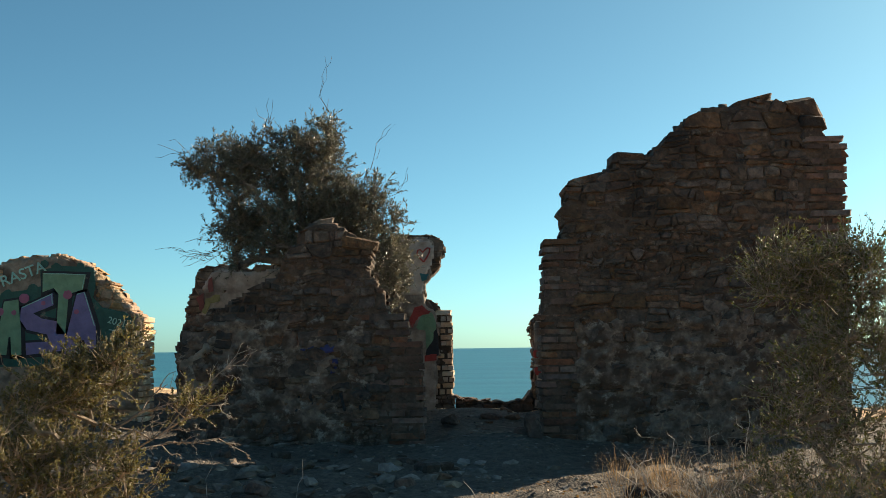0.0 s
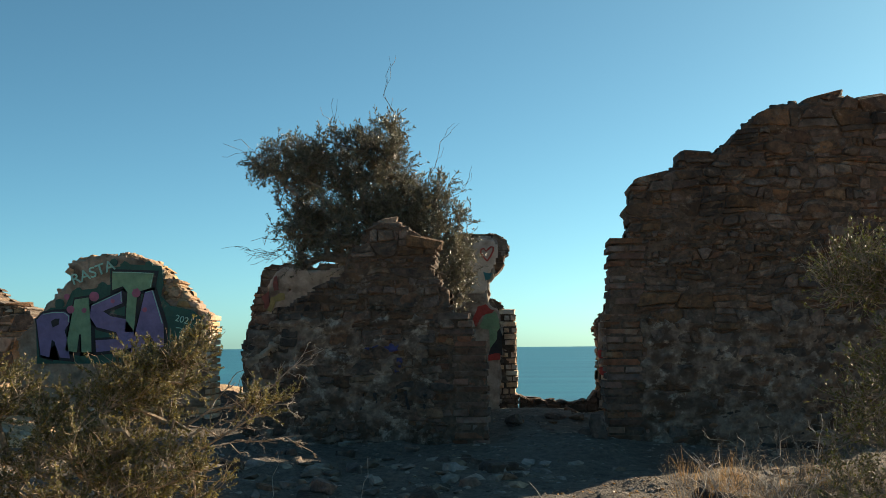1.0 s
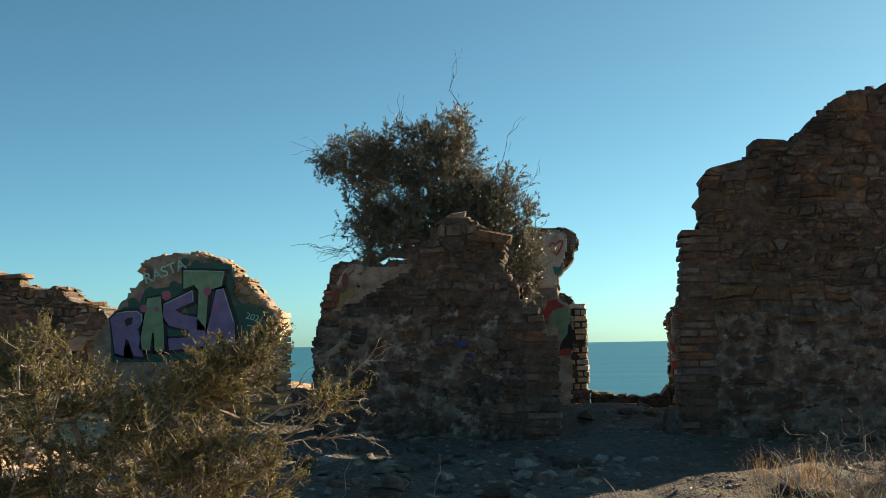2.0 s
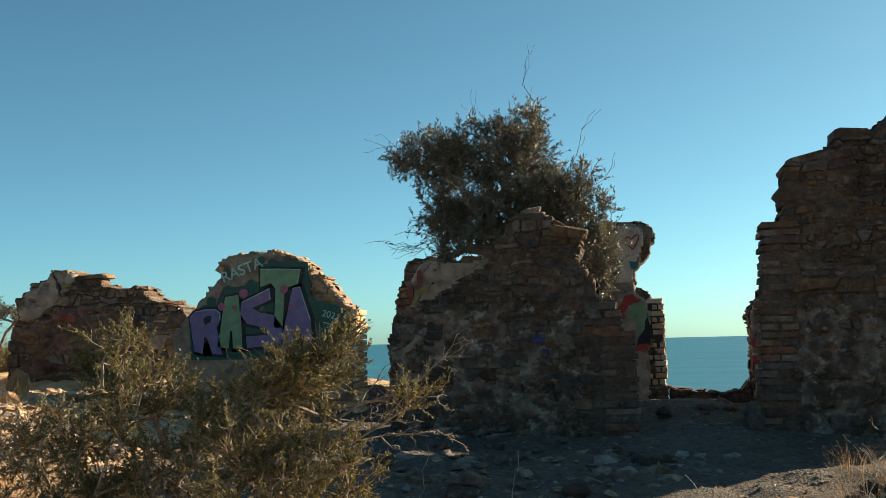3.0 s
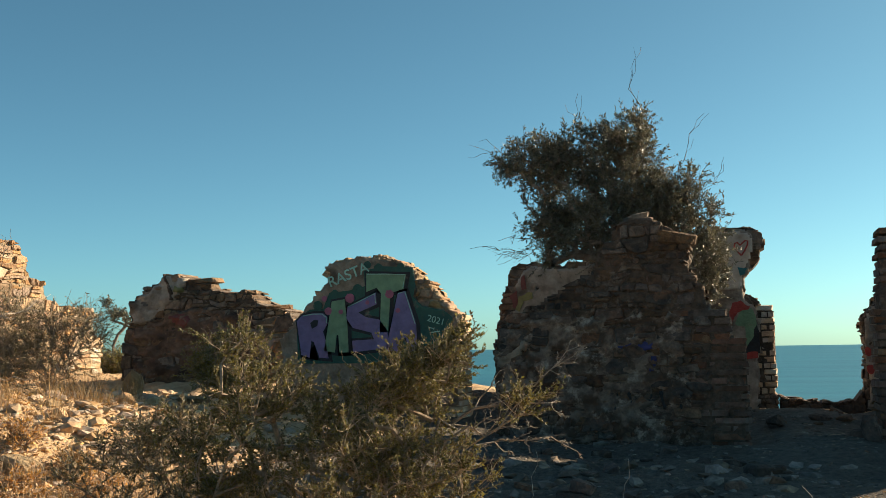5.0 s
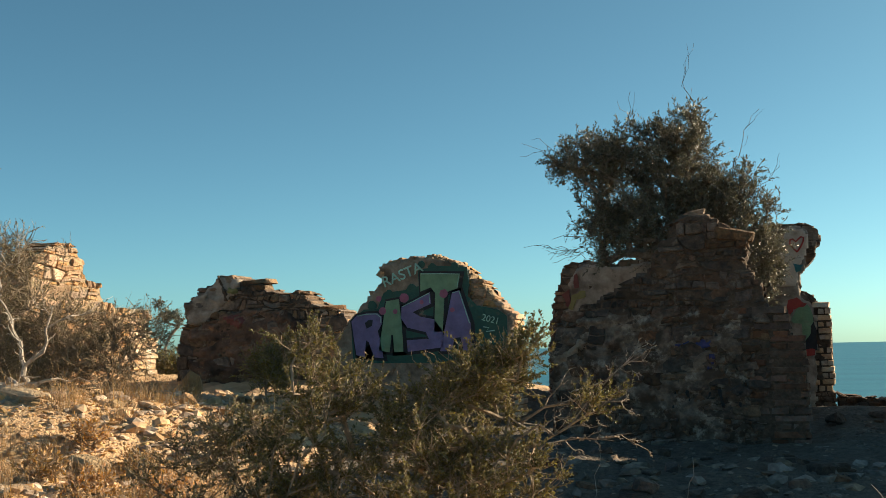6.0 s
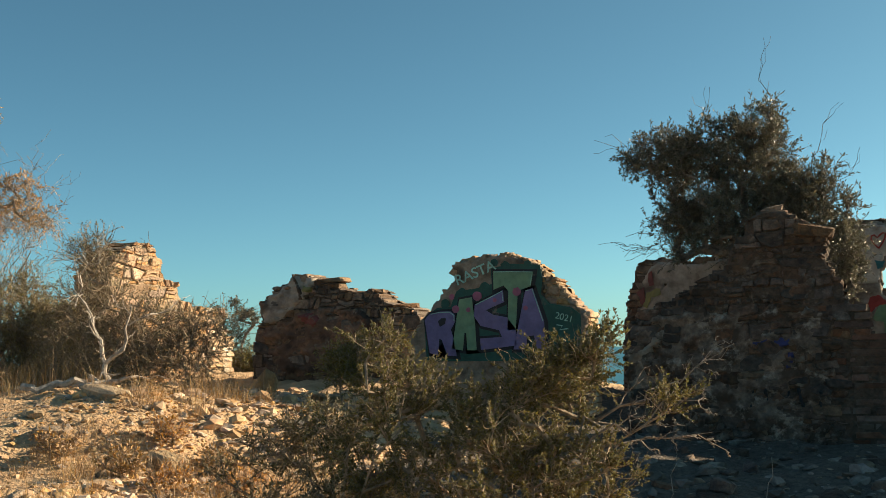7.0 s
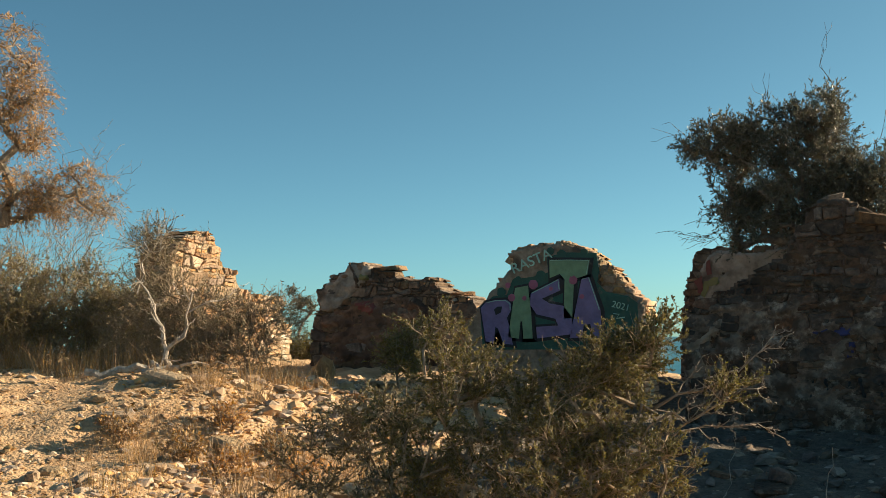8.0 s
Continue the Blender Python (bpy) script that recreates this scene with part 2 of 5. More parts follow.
STONES = shape_set(14, STONE, 1, 0.13, 0.13)
STONES_MID = shape_set(10, STONE_MID, 8, 0.12, 0.12)
BRICKS = shape_set(8, BRICK, 3, 0.035, 0.06)
BRICKS_PALE = shape_set(8, BRICK_PALE, 4, 0.035, 0.06)
ROCKS = shape_set(14, ROCK, 5, 0.22, 0.2)
# dark copy of ROCKS: the shade near the walls is put into its colour
SHADE_ROCKS = shape_set(10, STONE, 6, 0.22, 0.2)


def rough(poly, seed, amp=0.022, step=0.06):
    """The outline with broken, crumbling edges; the foot stays straight."""
    low = min(p[1] for p in poly)
    out = []
    for (ax, az), (bx, bz) in zip(poly, poly[1:] + poly[:1]):
        d = math.hypot(bx - ax, bz - az)
        n = max(1, int(d / step))
        for k in range(n):
            x, z = ax + (bx - ax) * k / n, az + (bz - az) * k / n
            s = amp if z > low + 0.05 and max(az, bz) > low + 0.01 else 0
            out.append((x + s * noise.noise((x * 14, z * 14, seed)) * 1.6, z + s * noise.noise((x * 14, z * 14, seed + 7.7)) * 1.6))
    return out


def core(name, poly, depth, mat, parent, y0=0.0, shrink=0.03):
    """The solid heart of a wall: its outline, drawn in a little, through its thickness, with an uneven skin."""
    cx = sum(p[0] for p in poly) / len(poly)
    cz = sum(p[1] for p in poly) / len(poly)
    pts = []
    for x, z in poly:
        d = math.hypot(x - cx, z - cz) or 1
        pts.append((x + (cx - x) / d * shrink, z + (cz - z) / d * shrink))
    n = len(pts)
    v = [(x, y0, z) for x, z in pts] + [(x, y0 + depth, z) for x, z in pts]
    f = [tuple(range(n)), tuple(range(2 * n - 1, n - 1, -1))]
    f += [(i, i + n, (i + 1) % n + n, (i + 1) % n) for i in range(n)]
    me = mesh_of(v, f, mat, name)
    bm = bmesh.new()
    bm.from_mesh(me)
    bmesh.ops.recalc_face_normals(bm, faces=bm.faces)
    bm.to_mesh(me)
    bm.free()
    return part(name, me, parent)


def pulled(poly, cx, cz, x, z):
    """The point, drawn towards the stone's middle until it lies within the wall's outline."""
    if inside(poly, x, z):
        return x, z
    a, b = 0.0, 1.0
    for _ in range(7):
        m = (a + b) / 2
        if inside(poly, cx + (x - cx) * m, cz + (z - cz) * m):
            a = m
        else:
            b = m
    return cx + (x - cx) * a, cz + (z - cz) * a


def stone_cells(poly, seed, small, large, flat, skip):
    """Outlines of rubble laid in wavering courses of uneven height, with thin slabs packed between, that fill a wall's face."""
    rng = random.Random(seed)
    x0, x1 = min(p[0] for p in poly) - 0.1, max(p[0] for p in poly) + 0.1
    z0, z1 = min(p[1] for p in poly) - 0.04, max(p[1] for p in poly) + 0.1
    levels = [z0]
    while levels[-1] < z1:
        levels.append(levels[-1] + small * 1.15 + (large * 1.15 - small) * rng.random() ** 1.5)

    def level(k, x):
        return levels[k] + 0.07 * noise.noise((x * 1.9, k * 0.5, seed)) + 0.022 * noise.noise((x * 6, k * 3.7, seed))

    cells = []

    def put(c):
        mx, mz = sum(p[0] for p in c) / len(c), sum(p[1] for p in c) / len(c)
        if inside(poly, mx, mz) and not any(s[0] < mx < s[1] and s[2] < mz < s[3] for s in skip):
            c = [pulled(poly, mx, mz, *p) for p in c]
            if max(p[0] for p in c) - min(p[0] for p in c) > 0.02 and max(p[1] for p in c) - min(p[1] for p in c) > 0.012:
                cells.append(c)

    for k in range(len(levels) - 1):
        h = levels[k + 1] - levels[k]
        x = x0 - rng.random() * 0.1
        b0 = t0 = x
        while x < x1:
            x += min(0.40, max(0.045, h * rng.uniform(0.7, flat * 1.25)))
            b1, t1 = x + rng.uniform(-0.36, 0.36) * h, x + rng.uniform(-0.36, 0.36) * h
            dip, lift = rng.uniform(-0.006, 0.018), rng.uniform(-0.02, 0.006)
            low = [(b0, level(k, b0) + dip), ((b0 + b1) / 2, level(k, (b0 + b1) / 2) + rng.uniform(-0.006, 0.006)), (b1, level(k, b1) + dip)]
            top = [(t1, level(k + 1, t1) + lift), ((t0 + t1) / 2, level(k + 1, (t0 + t1) / 2) + rng.uniform(-0.012, 0.008)), (t0, level(k + 1, t0) + lift)]
            if h > 0.075 and rng.random() < 0.42:
                n = 2 if h < 0.12 or rng.random() < 0.5 else 3
                cuts = [0] + sorted(rng.uniform(0.25, 0.75) if n == 2 else (j + rng.uniform(-0.2, 0.2)) / 3 for j in range(1, n)) + [1]
                for u, v in zip(cuts, cuts[1:]):
                    mid = lambda f, i: (low[i][0] + (top[2 - i][0] - low[i][0]) * f, low[i][1] + (top[2 - i][1] - low[i][1]) * f)
                    put([mid(u, 0), mid(u, 1), mid(u, 2), mid(v, 2), mid(v, 1), mid(v, 0)])
            else:
                put(low + top)
            b0, t0 = b1, t1
    for _ in range(int((x1 - x0) * (z1 - z0) * 7)):
        x, z, r = rng.uniform(x0, x1), rng.uniform(z0, z1), rng.uniform(0.6, 1.15) * large
        if inside(poly, x, z) and inside(poly, x + r, z) and inside(poly, x - r, z) and inside(poly, x, z + r):
            turn = rng.uniform(-0.3, 0.3)
            ring = [(2 * math.pi * j / 8, rng.uniform(0.78, 1.08) * r) for j in range(8)]
            put([(x + math.cos(a + turn) * q, z + math.sin(a) * q * 0.62) for a, q in ring])
    return cells


def stone_block(cell, rng, depth, y, gap=0.0035, out=1):
    """One stone: a rounded outline, a worn edge, a slightly tilted face. Returns points and faces about its middle, and the middle."""
    cx = sum(p[0] for p in cell) / len(cell)
    cz = sum(p[1] for p in cell) / len(cell)
    ring = []
    for (ax, az), (bx, bz) in zip(cell, cell[1:] + cell[:1]):
        if math.hypot(bx - ax, bz - az) < 0.03:
            ring.append(((ax + bx) / 2, (az + bz) / 2))
        else:
            ring += [(ax * 0.89 + bx * 0.11, az * 0.89 + bz * 0.11), (ax * 0.11 + bx * 0.89, az * 0.11 + bz * 0.89)]
    n = len(ring)
    tx, tz = rng.uniform(-0.11, 0.11), rng.uniform(-0.16, 0.16)
    soft = rng.uniform(0.005, 0.013)
    v = []
    for k in range(3):
        for px, pz in ring:
            dx, dz = px - cx, pz - cz
            d = math.hypot(dx, dz) or 1e-6
            s = max(0.25, 1 - (gap + (soft if k == 2 else 0) + rng.uniform(0, 0.004)) / d)
            yy = (depth, soft * 0.9, 0)[k] + (tx * dx + tz * dz if k else 0) + (rng.uniform(-0.004, 0.004) if k else 0)
            v.append((dx * s, out * (y + yy), dz * s))
    f = [tuple(range(2 * n, 3 * n))]
    for k in range(2):
        f += [(k * n + i, k * n + (i + 1) % n, (k + 1) * n + (i + 1) % n, (k + 1) * n + i) for i in range(n)]
    if out < 0:
        f = [q[::-1] for q in f]
    return v, f, (cx, cz)


def lay_stones(parent, poly, depth, mat, joined, seed, small=0.03, large=0.125, flat=1.9, zone=None, singles=280, skip=(), proud=0.045, bed=MORTAR):
    """Rubble over both faces of a wall. The highest stones of the front are pieces of their own, the others are joined."""
    rng = random.Random(seed)
    inner = []
    for side in (0, 1):
        cells = stone_cells(poly, seed + side * 50, small * (1.5 if side else 1), large, flat, skip)
        cells.sort(key=lambda c: -c[0][1])
        heap, made = Heap(), 0
        for c in cells:
            rim = any(not inside(poly, p, q) for p, q in c) or any(not inside(poly, p + a, q + b) for p, q in c for a, b in ((0.04, 0), (-0.04, 0), (0, 0.04)))
            dp = depth - 0.04 if rim and side == 0 else 0.13
            y = -rng.uniform(-0.004, proud) * rng.random() ** 0.7
            v, f, (cx, cz) = stone_block(c, rng, dp, y, out=1 if side == 0 else -1)
            v = np.array(v)
            if side == 0 and made < singles and (zone is None or zone[0] < cz < zone[1]):
                part("stone", mesh_of(v, f, mat, "stone"), parent, m=pose(cx, 0, cz))
                made += 1
            else:
                heap.add(v, f, pose(cx, 0 if side == 0 else depth, cz))
        if heap.n:
            part("rubble", heap.mesh(joined, "rubble"), parent, kind="stuff")
    skin("mortar", parent, poly, bed, 0.006, 0.014, 0.03, seed, 5.0, fade=0.05)


def quoin(parent, x, z0, z1, shapes, seed, side=1, depth=0.45, pitch=0.062, wide=0.29, y=0.0, ragged=0.015):
    """A brick corner: courses that change between one long brick and two short ones. side 1: the corner is at the high-x end."""
    rng = random.Random(seed)
    z, k = z0, 0
    while z < z1:
        runs = [(0, wide)] if k % 2 else [(0, wide * 0.49), (wide * 0.51, wide)]
        if rng.random() < 0.35:
            runs.append((wide * 1.02, wide * 1.5))
        for a, b in runs:
            a, b = (x - b, x - a) if side == 1 else (x + a, x + b)
            grow = rng.uniform(-ragged, ragged)
            m = pose((a + b) / 2 + grow, y + depth / 2 - rng.uniform(-0.008, 0.012), z + pitch / 2, 0, rng.uniform(-0.8, 0.8), rng.uniform(-1, 1)) @ \
                Matrix.Diagonal((b - a - 0.008, depth, pitch * rng.uniform(0.74, 0.88), 1))
            part("brick", rng.choice(shapes), parent, m=m)
        z += pitch * rng.uniform(0.97, 1.03)
        k += 1


def skin(name, parent, poly, mat, y=-0.02, amp=0.03, step=0.022, seed=0, scale=3.0, label="", fade=0.07):
    """Old plaster: a rough sheet that stands proud of the stones in places, has fallen back behind them in others and thins out to a ragged edge."""
    if name in ("plaster", "red_wash", "old_render"):
        poly = rough(poly, seed + 0.5, 0.03, 0.035)
    x0, x1 = min(p[0] for p in poly), max(p[0] for p in poly)
    z0, z1 = min(p[1] for p in poly), max(p[1] for p in poly)
    nx, nz = max(2, int((x1 - x0) / step)), max(2, int((z1 - z0) / step))
    fade = min(fade, 0.3 * min(x1 - x0, z1 - z0))
    a = np.array(poly)
    d = np.roll(a, -1, 0) - a
    dd = (d ** 2).sum(1) + 1e-12
    ids, v, f = {}, [], []
    for j in range(nz + 1):
        for i in range(nx + 1):
            px, pz = x0 + (x1 - x0) * i / nx, z0 + (z1 - z0) * j / nz
            if not inside(poly, px, pz):
                continue
            q = np.array((px, pz)) - a
            u = np.clip((q * d).sum(1) / dd, 0, 1)
            near = math.sqrt((((q - u[:, None] * d) ** 2).sum(1)).min())
            sink = max(0.0, 1 - near / (fade * (0.75 + 0.9 * noise.noise((px * 11, pz * 11, seed + 1.7)) + 0.6 * noise.noise((px * 31, pz * 31, seed))) + 1e-4))
            bulge = amp * noise.fractal((px * scale, pz * scale * 1.8, seed + 3.3), 0.6, 2.2, 5)
            ids[i, j] = len(v)
            v.append((px, min(y - bulge + 0.075 * sink, 0.05), pz))
    for j in range(nz):
        for i in range(nx):
            q = [(i, j), (i + 1, j), (i + 1, j + 1), (i, j + 1)]
            if all(k in ids for k in q):
                f.append([ids[k] for k in q])
    me = mesh_of(v, f, mat, name, smooth=True)
    bm = bmesh.new()
    bm.from_mesh(me)
    r = bmesh.ops.extrude_edge_only(bm, edges=[e for e in bm.edges if e.is_boundary])
    for e in r["geom"]:
        if isinstance(e, bmesh.types.BMVert):
            e.co.y += 0.05
    bmesh.ops.recalc_face_normals(bm, faces=bm.faces)
    bm.to_mesh(me)
    bm.free()
    return part(name, me, parent, label)


# ---------------------------------------------------------------- ground and sea
HEIGHTS = np.array([
    (0, 0, 0.0), (0, 7.5, 0.67), (1.6, 7.4, 0.68), (-0.8, 8.5, 0.72), (0.3, 9.5, 0.82), (2, 9.6, 0.74), (-1, 9.6, 0.78), (0.4, 11.5, 0.95),
    (-4.4, 4.5, 0.86), (-3.1, 5.3, 0.76), (-5.6, 7.3, 1.35), (-7.1, 7.35, 1.43), (-5.5, 9.5, 1.10), (-7.4, 12, 1.33), (-5.5, 11, 1.33), (-9, 12, 1.5),
    (-3.5, 11.5, 1.15), (-2.6, 9, 0.85), (3, 5, 0.45), (-12, 8, 1.7), (6, 9, 0.8), (4, 12, 0.8), (0, 14, 0.7), (-7.7, 14, 1.4), (-3, 2, 0.35), (-8, 3, 1.1), (-1.2, 6.0, 0.40), (0.6, 5.9, 0.40), (1.8, 6.2, 0.48), (-6.3, 9.9, 1.2), (-7.0, 9.9, 1.25), (-7.0, 11.2, 1.3), (-6.2, 9.2, 1.18)])


def ground_z(x, y):
    x, y = np.asarray(x, float), np.asarray(y, float)
    num, den = np.zeros_like(x), np.zeros_like(x)
    for cx, cy, cz in HEIGHTS:
        w = 1.0 / (((x - cx) ** 2 + (y - cy) ** 2) + 0.35) ** 1.6
        num, den = num + w * cz, den + w
    z = num / den
    edge = 13.5 + 3.0 / (1 + np.exp(np.clip((x + 5.5) * 1.5, -50, 50)))
    fall = np.clip(y - edge, 0, None)
    return np.maximum(z - 0.13 * fall ** 2, -40)


def spread(lo, hi, step, far):
    """Even steps between lo and hi, then ever longer ones out to the far distance on both sides."""
    mid = list(np.arange(lo, hi, step))
    up, s, a = [], step, hi
    while a < far:
        up.append(a)
        s *= 1.35
        a += s
    down, s, a = [], step * 1.35, lo - step
    while a > -far:
        down.append(a)
        s *= 1.35
        a -= s
    return np.array(down[::-1] + mid + up + [far])


GRID = 0.06


def make_ground():
    gx, gy = spread(-13, 6, GRID, 4900), spread(2.5, 16, GRID, 4900)
    X, Y = np.meshgrid(gx, gy)
    Z = ground_z(X, Y)
    near = (X > -14) & (X < 7) & (Y > 2) & (Y < 17)
    for j, i in np.argwhere(near):
        p = (gx[i], gy[j], 0.0)
        Z[j, i] += 0.07 * noise.fractal((p[0] * 1.1, p[1] * 1.1, 4), 0.9, 2.0, 3) + 0.03 * noise.noise((p[0] * 6, p[1] * 6, 9)) + (0.025 * abs(noise.noise((p[0] * 3.1, p[1] * 3.1, 2))) + 0.022 * noise.noise((p[0] * 11, p[1] * 11, 5))) * min(1, max(0, -p[0] - 2))
    nx, ny = len(gx), len(gy)
    v = np.stack([X, Y, Z], -1).reshape(-1, 3)
    f = [(j * nx + i, j * nx + i + 1, (j + 1) * nx + i + 1, (j + 1) * nx + i) for j in range(ny - 1) for i in range(nx - 1)]
    ob = new("ground", mesh_of(v, f, GROUND, "ground", smooth=True))
    tagged(ob, "dry stony earth slope with rubble and dust", "ground", kind="structure")
    ix, iy = (gx > -13.01) & (gx < 6), (gy > 2.49) & (gy < 16)
    return gx[ix], gy[iy], Z[np.ix_(iy, ix)].tolist()


NEAR_X, NEAR_Y, NEAR_Z = make_ground()
sea = new("water", mesh_of([(-4900, 22, -12), (4900, 22, -12), (4900, 4900, -12), (-4900, 4900, -12)], [(0, 1, 2, 3)], sea_mat, "water"))
tagged(sea, "calm teal sea with faint ripples under the horizon", "sea", kind="structure")


def gz(x, y):
    """The height of the ground sheet at a place near the path."""
    i, j = (x - NEAR_X[0]) / GRID, (y - NEAR_Y[0]) / GRID
    a, b = max(0, min(int(i), len(NEAR_X) - 2)), max(0, min(int(j), len(NEAR_Y) - 2))
    u, v = min(max(i - a, 0), 1), min(max(j - b, 0), 1)
    return (NEAR_Z[b][a] * (1 - u) + NEAR_Z[b][a + 1] * u) * (1 - v) + (NEAR_Z[b + 1][a] * (1 - u) + NEAR_Z[b + 1][a + 1] * u) * v


def make_gravel_shade():
    """Grey gravel around the walls, darkened to stand for their shade: a sheet just over the earth whose ragged rim
    dips into it.
    """
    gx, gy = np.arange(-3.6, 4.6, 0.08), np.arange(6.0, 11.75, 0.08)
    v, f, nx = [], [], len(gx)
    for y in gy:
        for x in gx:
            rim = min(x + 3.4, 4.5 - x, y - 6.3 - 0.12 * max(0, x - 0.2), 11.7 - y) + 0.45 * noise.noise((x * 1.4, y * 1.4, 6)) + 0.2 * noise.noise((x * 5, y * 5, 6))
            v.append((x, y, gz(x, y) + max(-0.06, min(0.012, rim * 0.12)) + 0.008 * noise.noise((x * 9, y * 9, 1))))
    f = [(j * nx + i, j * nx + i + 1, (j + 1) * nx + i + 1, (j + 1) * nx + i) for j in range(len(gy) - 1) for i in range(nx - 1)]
    ob = new("gravel_shade", mesh_of(v, f, GRAVEL_SHADE, "gravel_shade", smooth=True))
    tagged(ob, "grey gravel sheet around the ruins, wall shade put into its colour", "ground", kind="structure")


make_gravel_shade()


# ---------------------------------------------------------------- walls
def patch(name, parent, poly, mat, y, label="", thick=0.02):
    """A field of spray paint: its outline with a slight thickness against the plaster."""
    if name == "sprayed_paint":
        poly = rough(poly, 3, 0.014, 0.025)
    n = len(poly)
    v = [(a, y, b) for a, b in poly] + [(a, y + thick, b) for a, b in poly]
    f = [tuple(range(n)), tuple(range(2 * n - 1, n - 1, -1))] + [(i, i + n, (i + 1) % n + n, (i + 1) % n) for i in range(n)]
    me = mesh_of(v, f, mat, name)
    bm = bmesh.new()
    bm.from_mesh(me)
    bmesh.ops.recalc_face_normals(bm, faces=bm.faces)
    bm.to_mesh(me)
    bm.free()
    return part(name, me, parent, label)


def blot(x, z, r, seed, n=14, tall=1.0):
    """An uneven round outline."""
    return [(x + r * (1 + 0.25 * noise.noise((k * 0.9, seed, 0))) * math.cos(2 * math.pi * k / n),
             z + tall * r * (1 + 0.25 * noise.noise((k * 0.9, seed, 5))) * math.sin(2 * math.pi * k / n)) for k in range(n)]


def grown(poly, d):
    """The outline pushed outward by d."""
    area = sum(a[0] * b[1] - b[0] * a[1] for a, b in zip(poly, poly[1:] + poly[:1]))
    s = 1 if area > 0 else -1
    out = []
    for p, q, r in zip(poly[-1:] + poly[:-1], poly, poly[1:] + poly[:1]):
        e1, e2 = Vector((q[0] - p[0], q[1] - p[1])).normalized(), Vector((r[0] - q[0], r[1] - q[1])).normalized()
        n1, n2 = Vector((e1.y, -e1.x)) * s, Vector((e2.y, -e2.x)) * s
        m = n1 + n2
        m = m.normalized() if m.length > 1e-3 else n1
        k = d / max(0.5, m.dot(n1))
        out.append((q[0] + m.x * k, q[1] + m.y * k))
    return out


def sprayed_line(name, parent, pts, mat, y, width=0.012, label=""):
    """A line of paint along points of the face."""
    heap = Heap()
    tube(heap, [(a, y, b) for a, b in pts], [width] * len(pts), 6)
    return part(name, heap.mesh(mat, name), parent, label)


def lettering(name, parent, text, x, z, size, turn, mat, y, label="", slant=0.0, bold=0.0):
    cu = bpy.data.curves.new("lettering", "FONT")
    cu.body, cu.size, cu.shear, cu.offset, cu.extrude = text, size, slant, bold, 0.003
    tmp = bpy.data.objects.new("lettering", cu)
    scene.collection.objects.link(tmp)
    bpy.context.view_layer.update()
    me = bpy.data.meshes.new_from_object(tmp.evaluated_get(bpy.context.evaluated_depsgraph_get()))
    bpy.data.objects.remove(tmp)
    me.materials.clear()
    me.materials.append(mat)
    return part(name, me, parent, label, m=pose(x, y, z, 90, 0, 0) @ pose(0, 0, 0, 0, 0, turn))


def tube(heap, pts, radii, sides=5):
    """A tapered limb along a line of points."""
    pts = [Vector(p) for p in pts]
    v, f = [], []
    for i, p in enumerate(pts):
        d = (pts[min(i + 1, len(pts) - 1)] - pts[max(i - 1, 0)])
        d = d.normalized() if d.length > 1e-6 else Vector((0, 0, 1))
        a = d.cross(Vector((0.31, 0.2, 0.93)))
        a = a.normalized() if a.length > 1e-3 else Vector((1, 0, 0))
        b = d.cross(a)
        for k in range(sides):
            t = 2 * math.pi * k / sides
            v.append(p + (a * math.cos(t) + b * math.sin(t)) * radii[i])
    for i in range(len(pts) - 1):
        for k in range(sides):
            f.append((i * sides + k, i * sides + (k + 1) % sides, (i + 1) * sides + (k + 1) % sides, (i + 1) * sides + k))
    heap.v.append(np.array([tuple(q) for q in v]))
    heap.f += [tuple(i + heap.n for i in q) for q in f]
    heap.n += len(v)


def slab(parent, x, y, z, size, turns, mat_shapes, seed, name="slab"):
    """One loose or jutting stone of a wall."""
    return part(name, mat_shapes[seed % len(mat_shapes)], parent, m=pose(x, y, z, *turns) @ Matrix.Diagonal((*size, 1)))


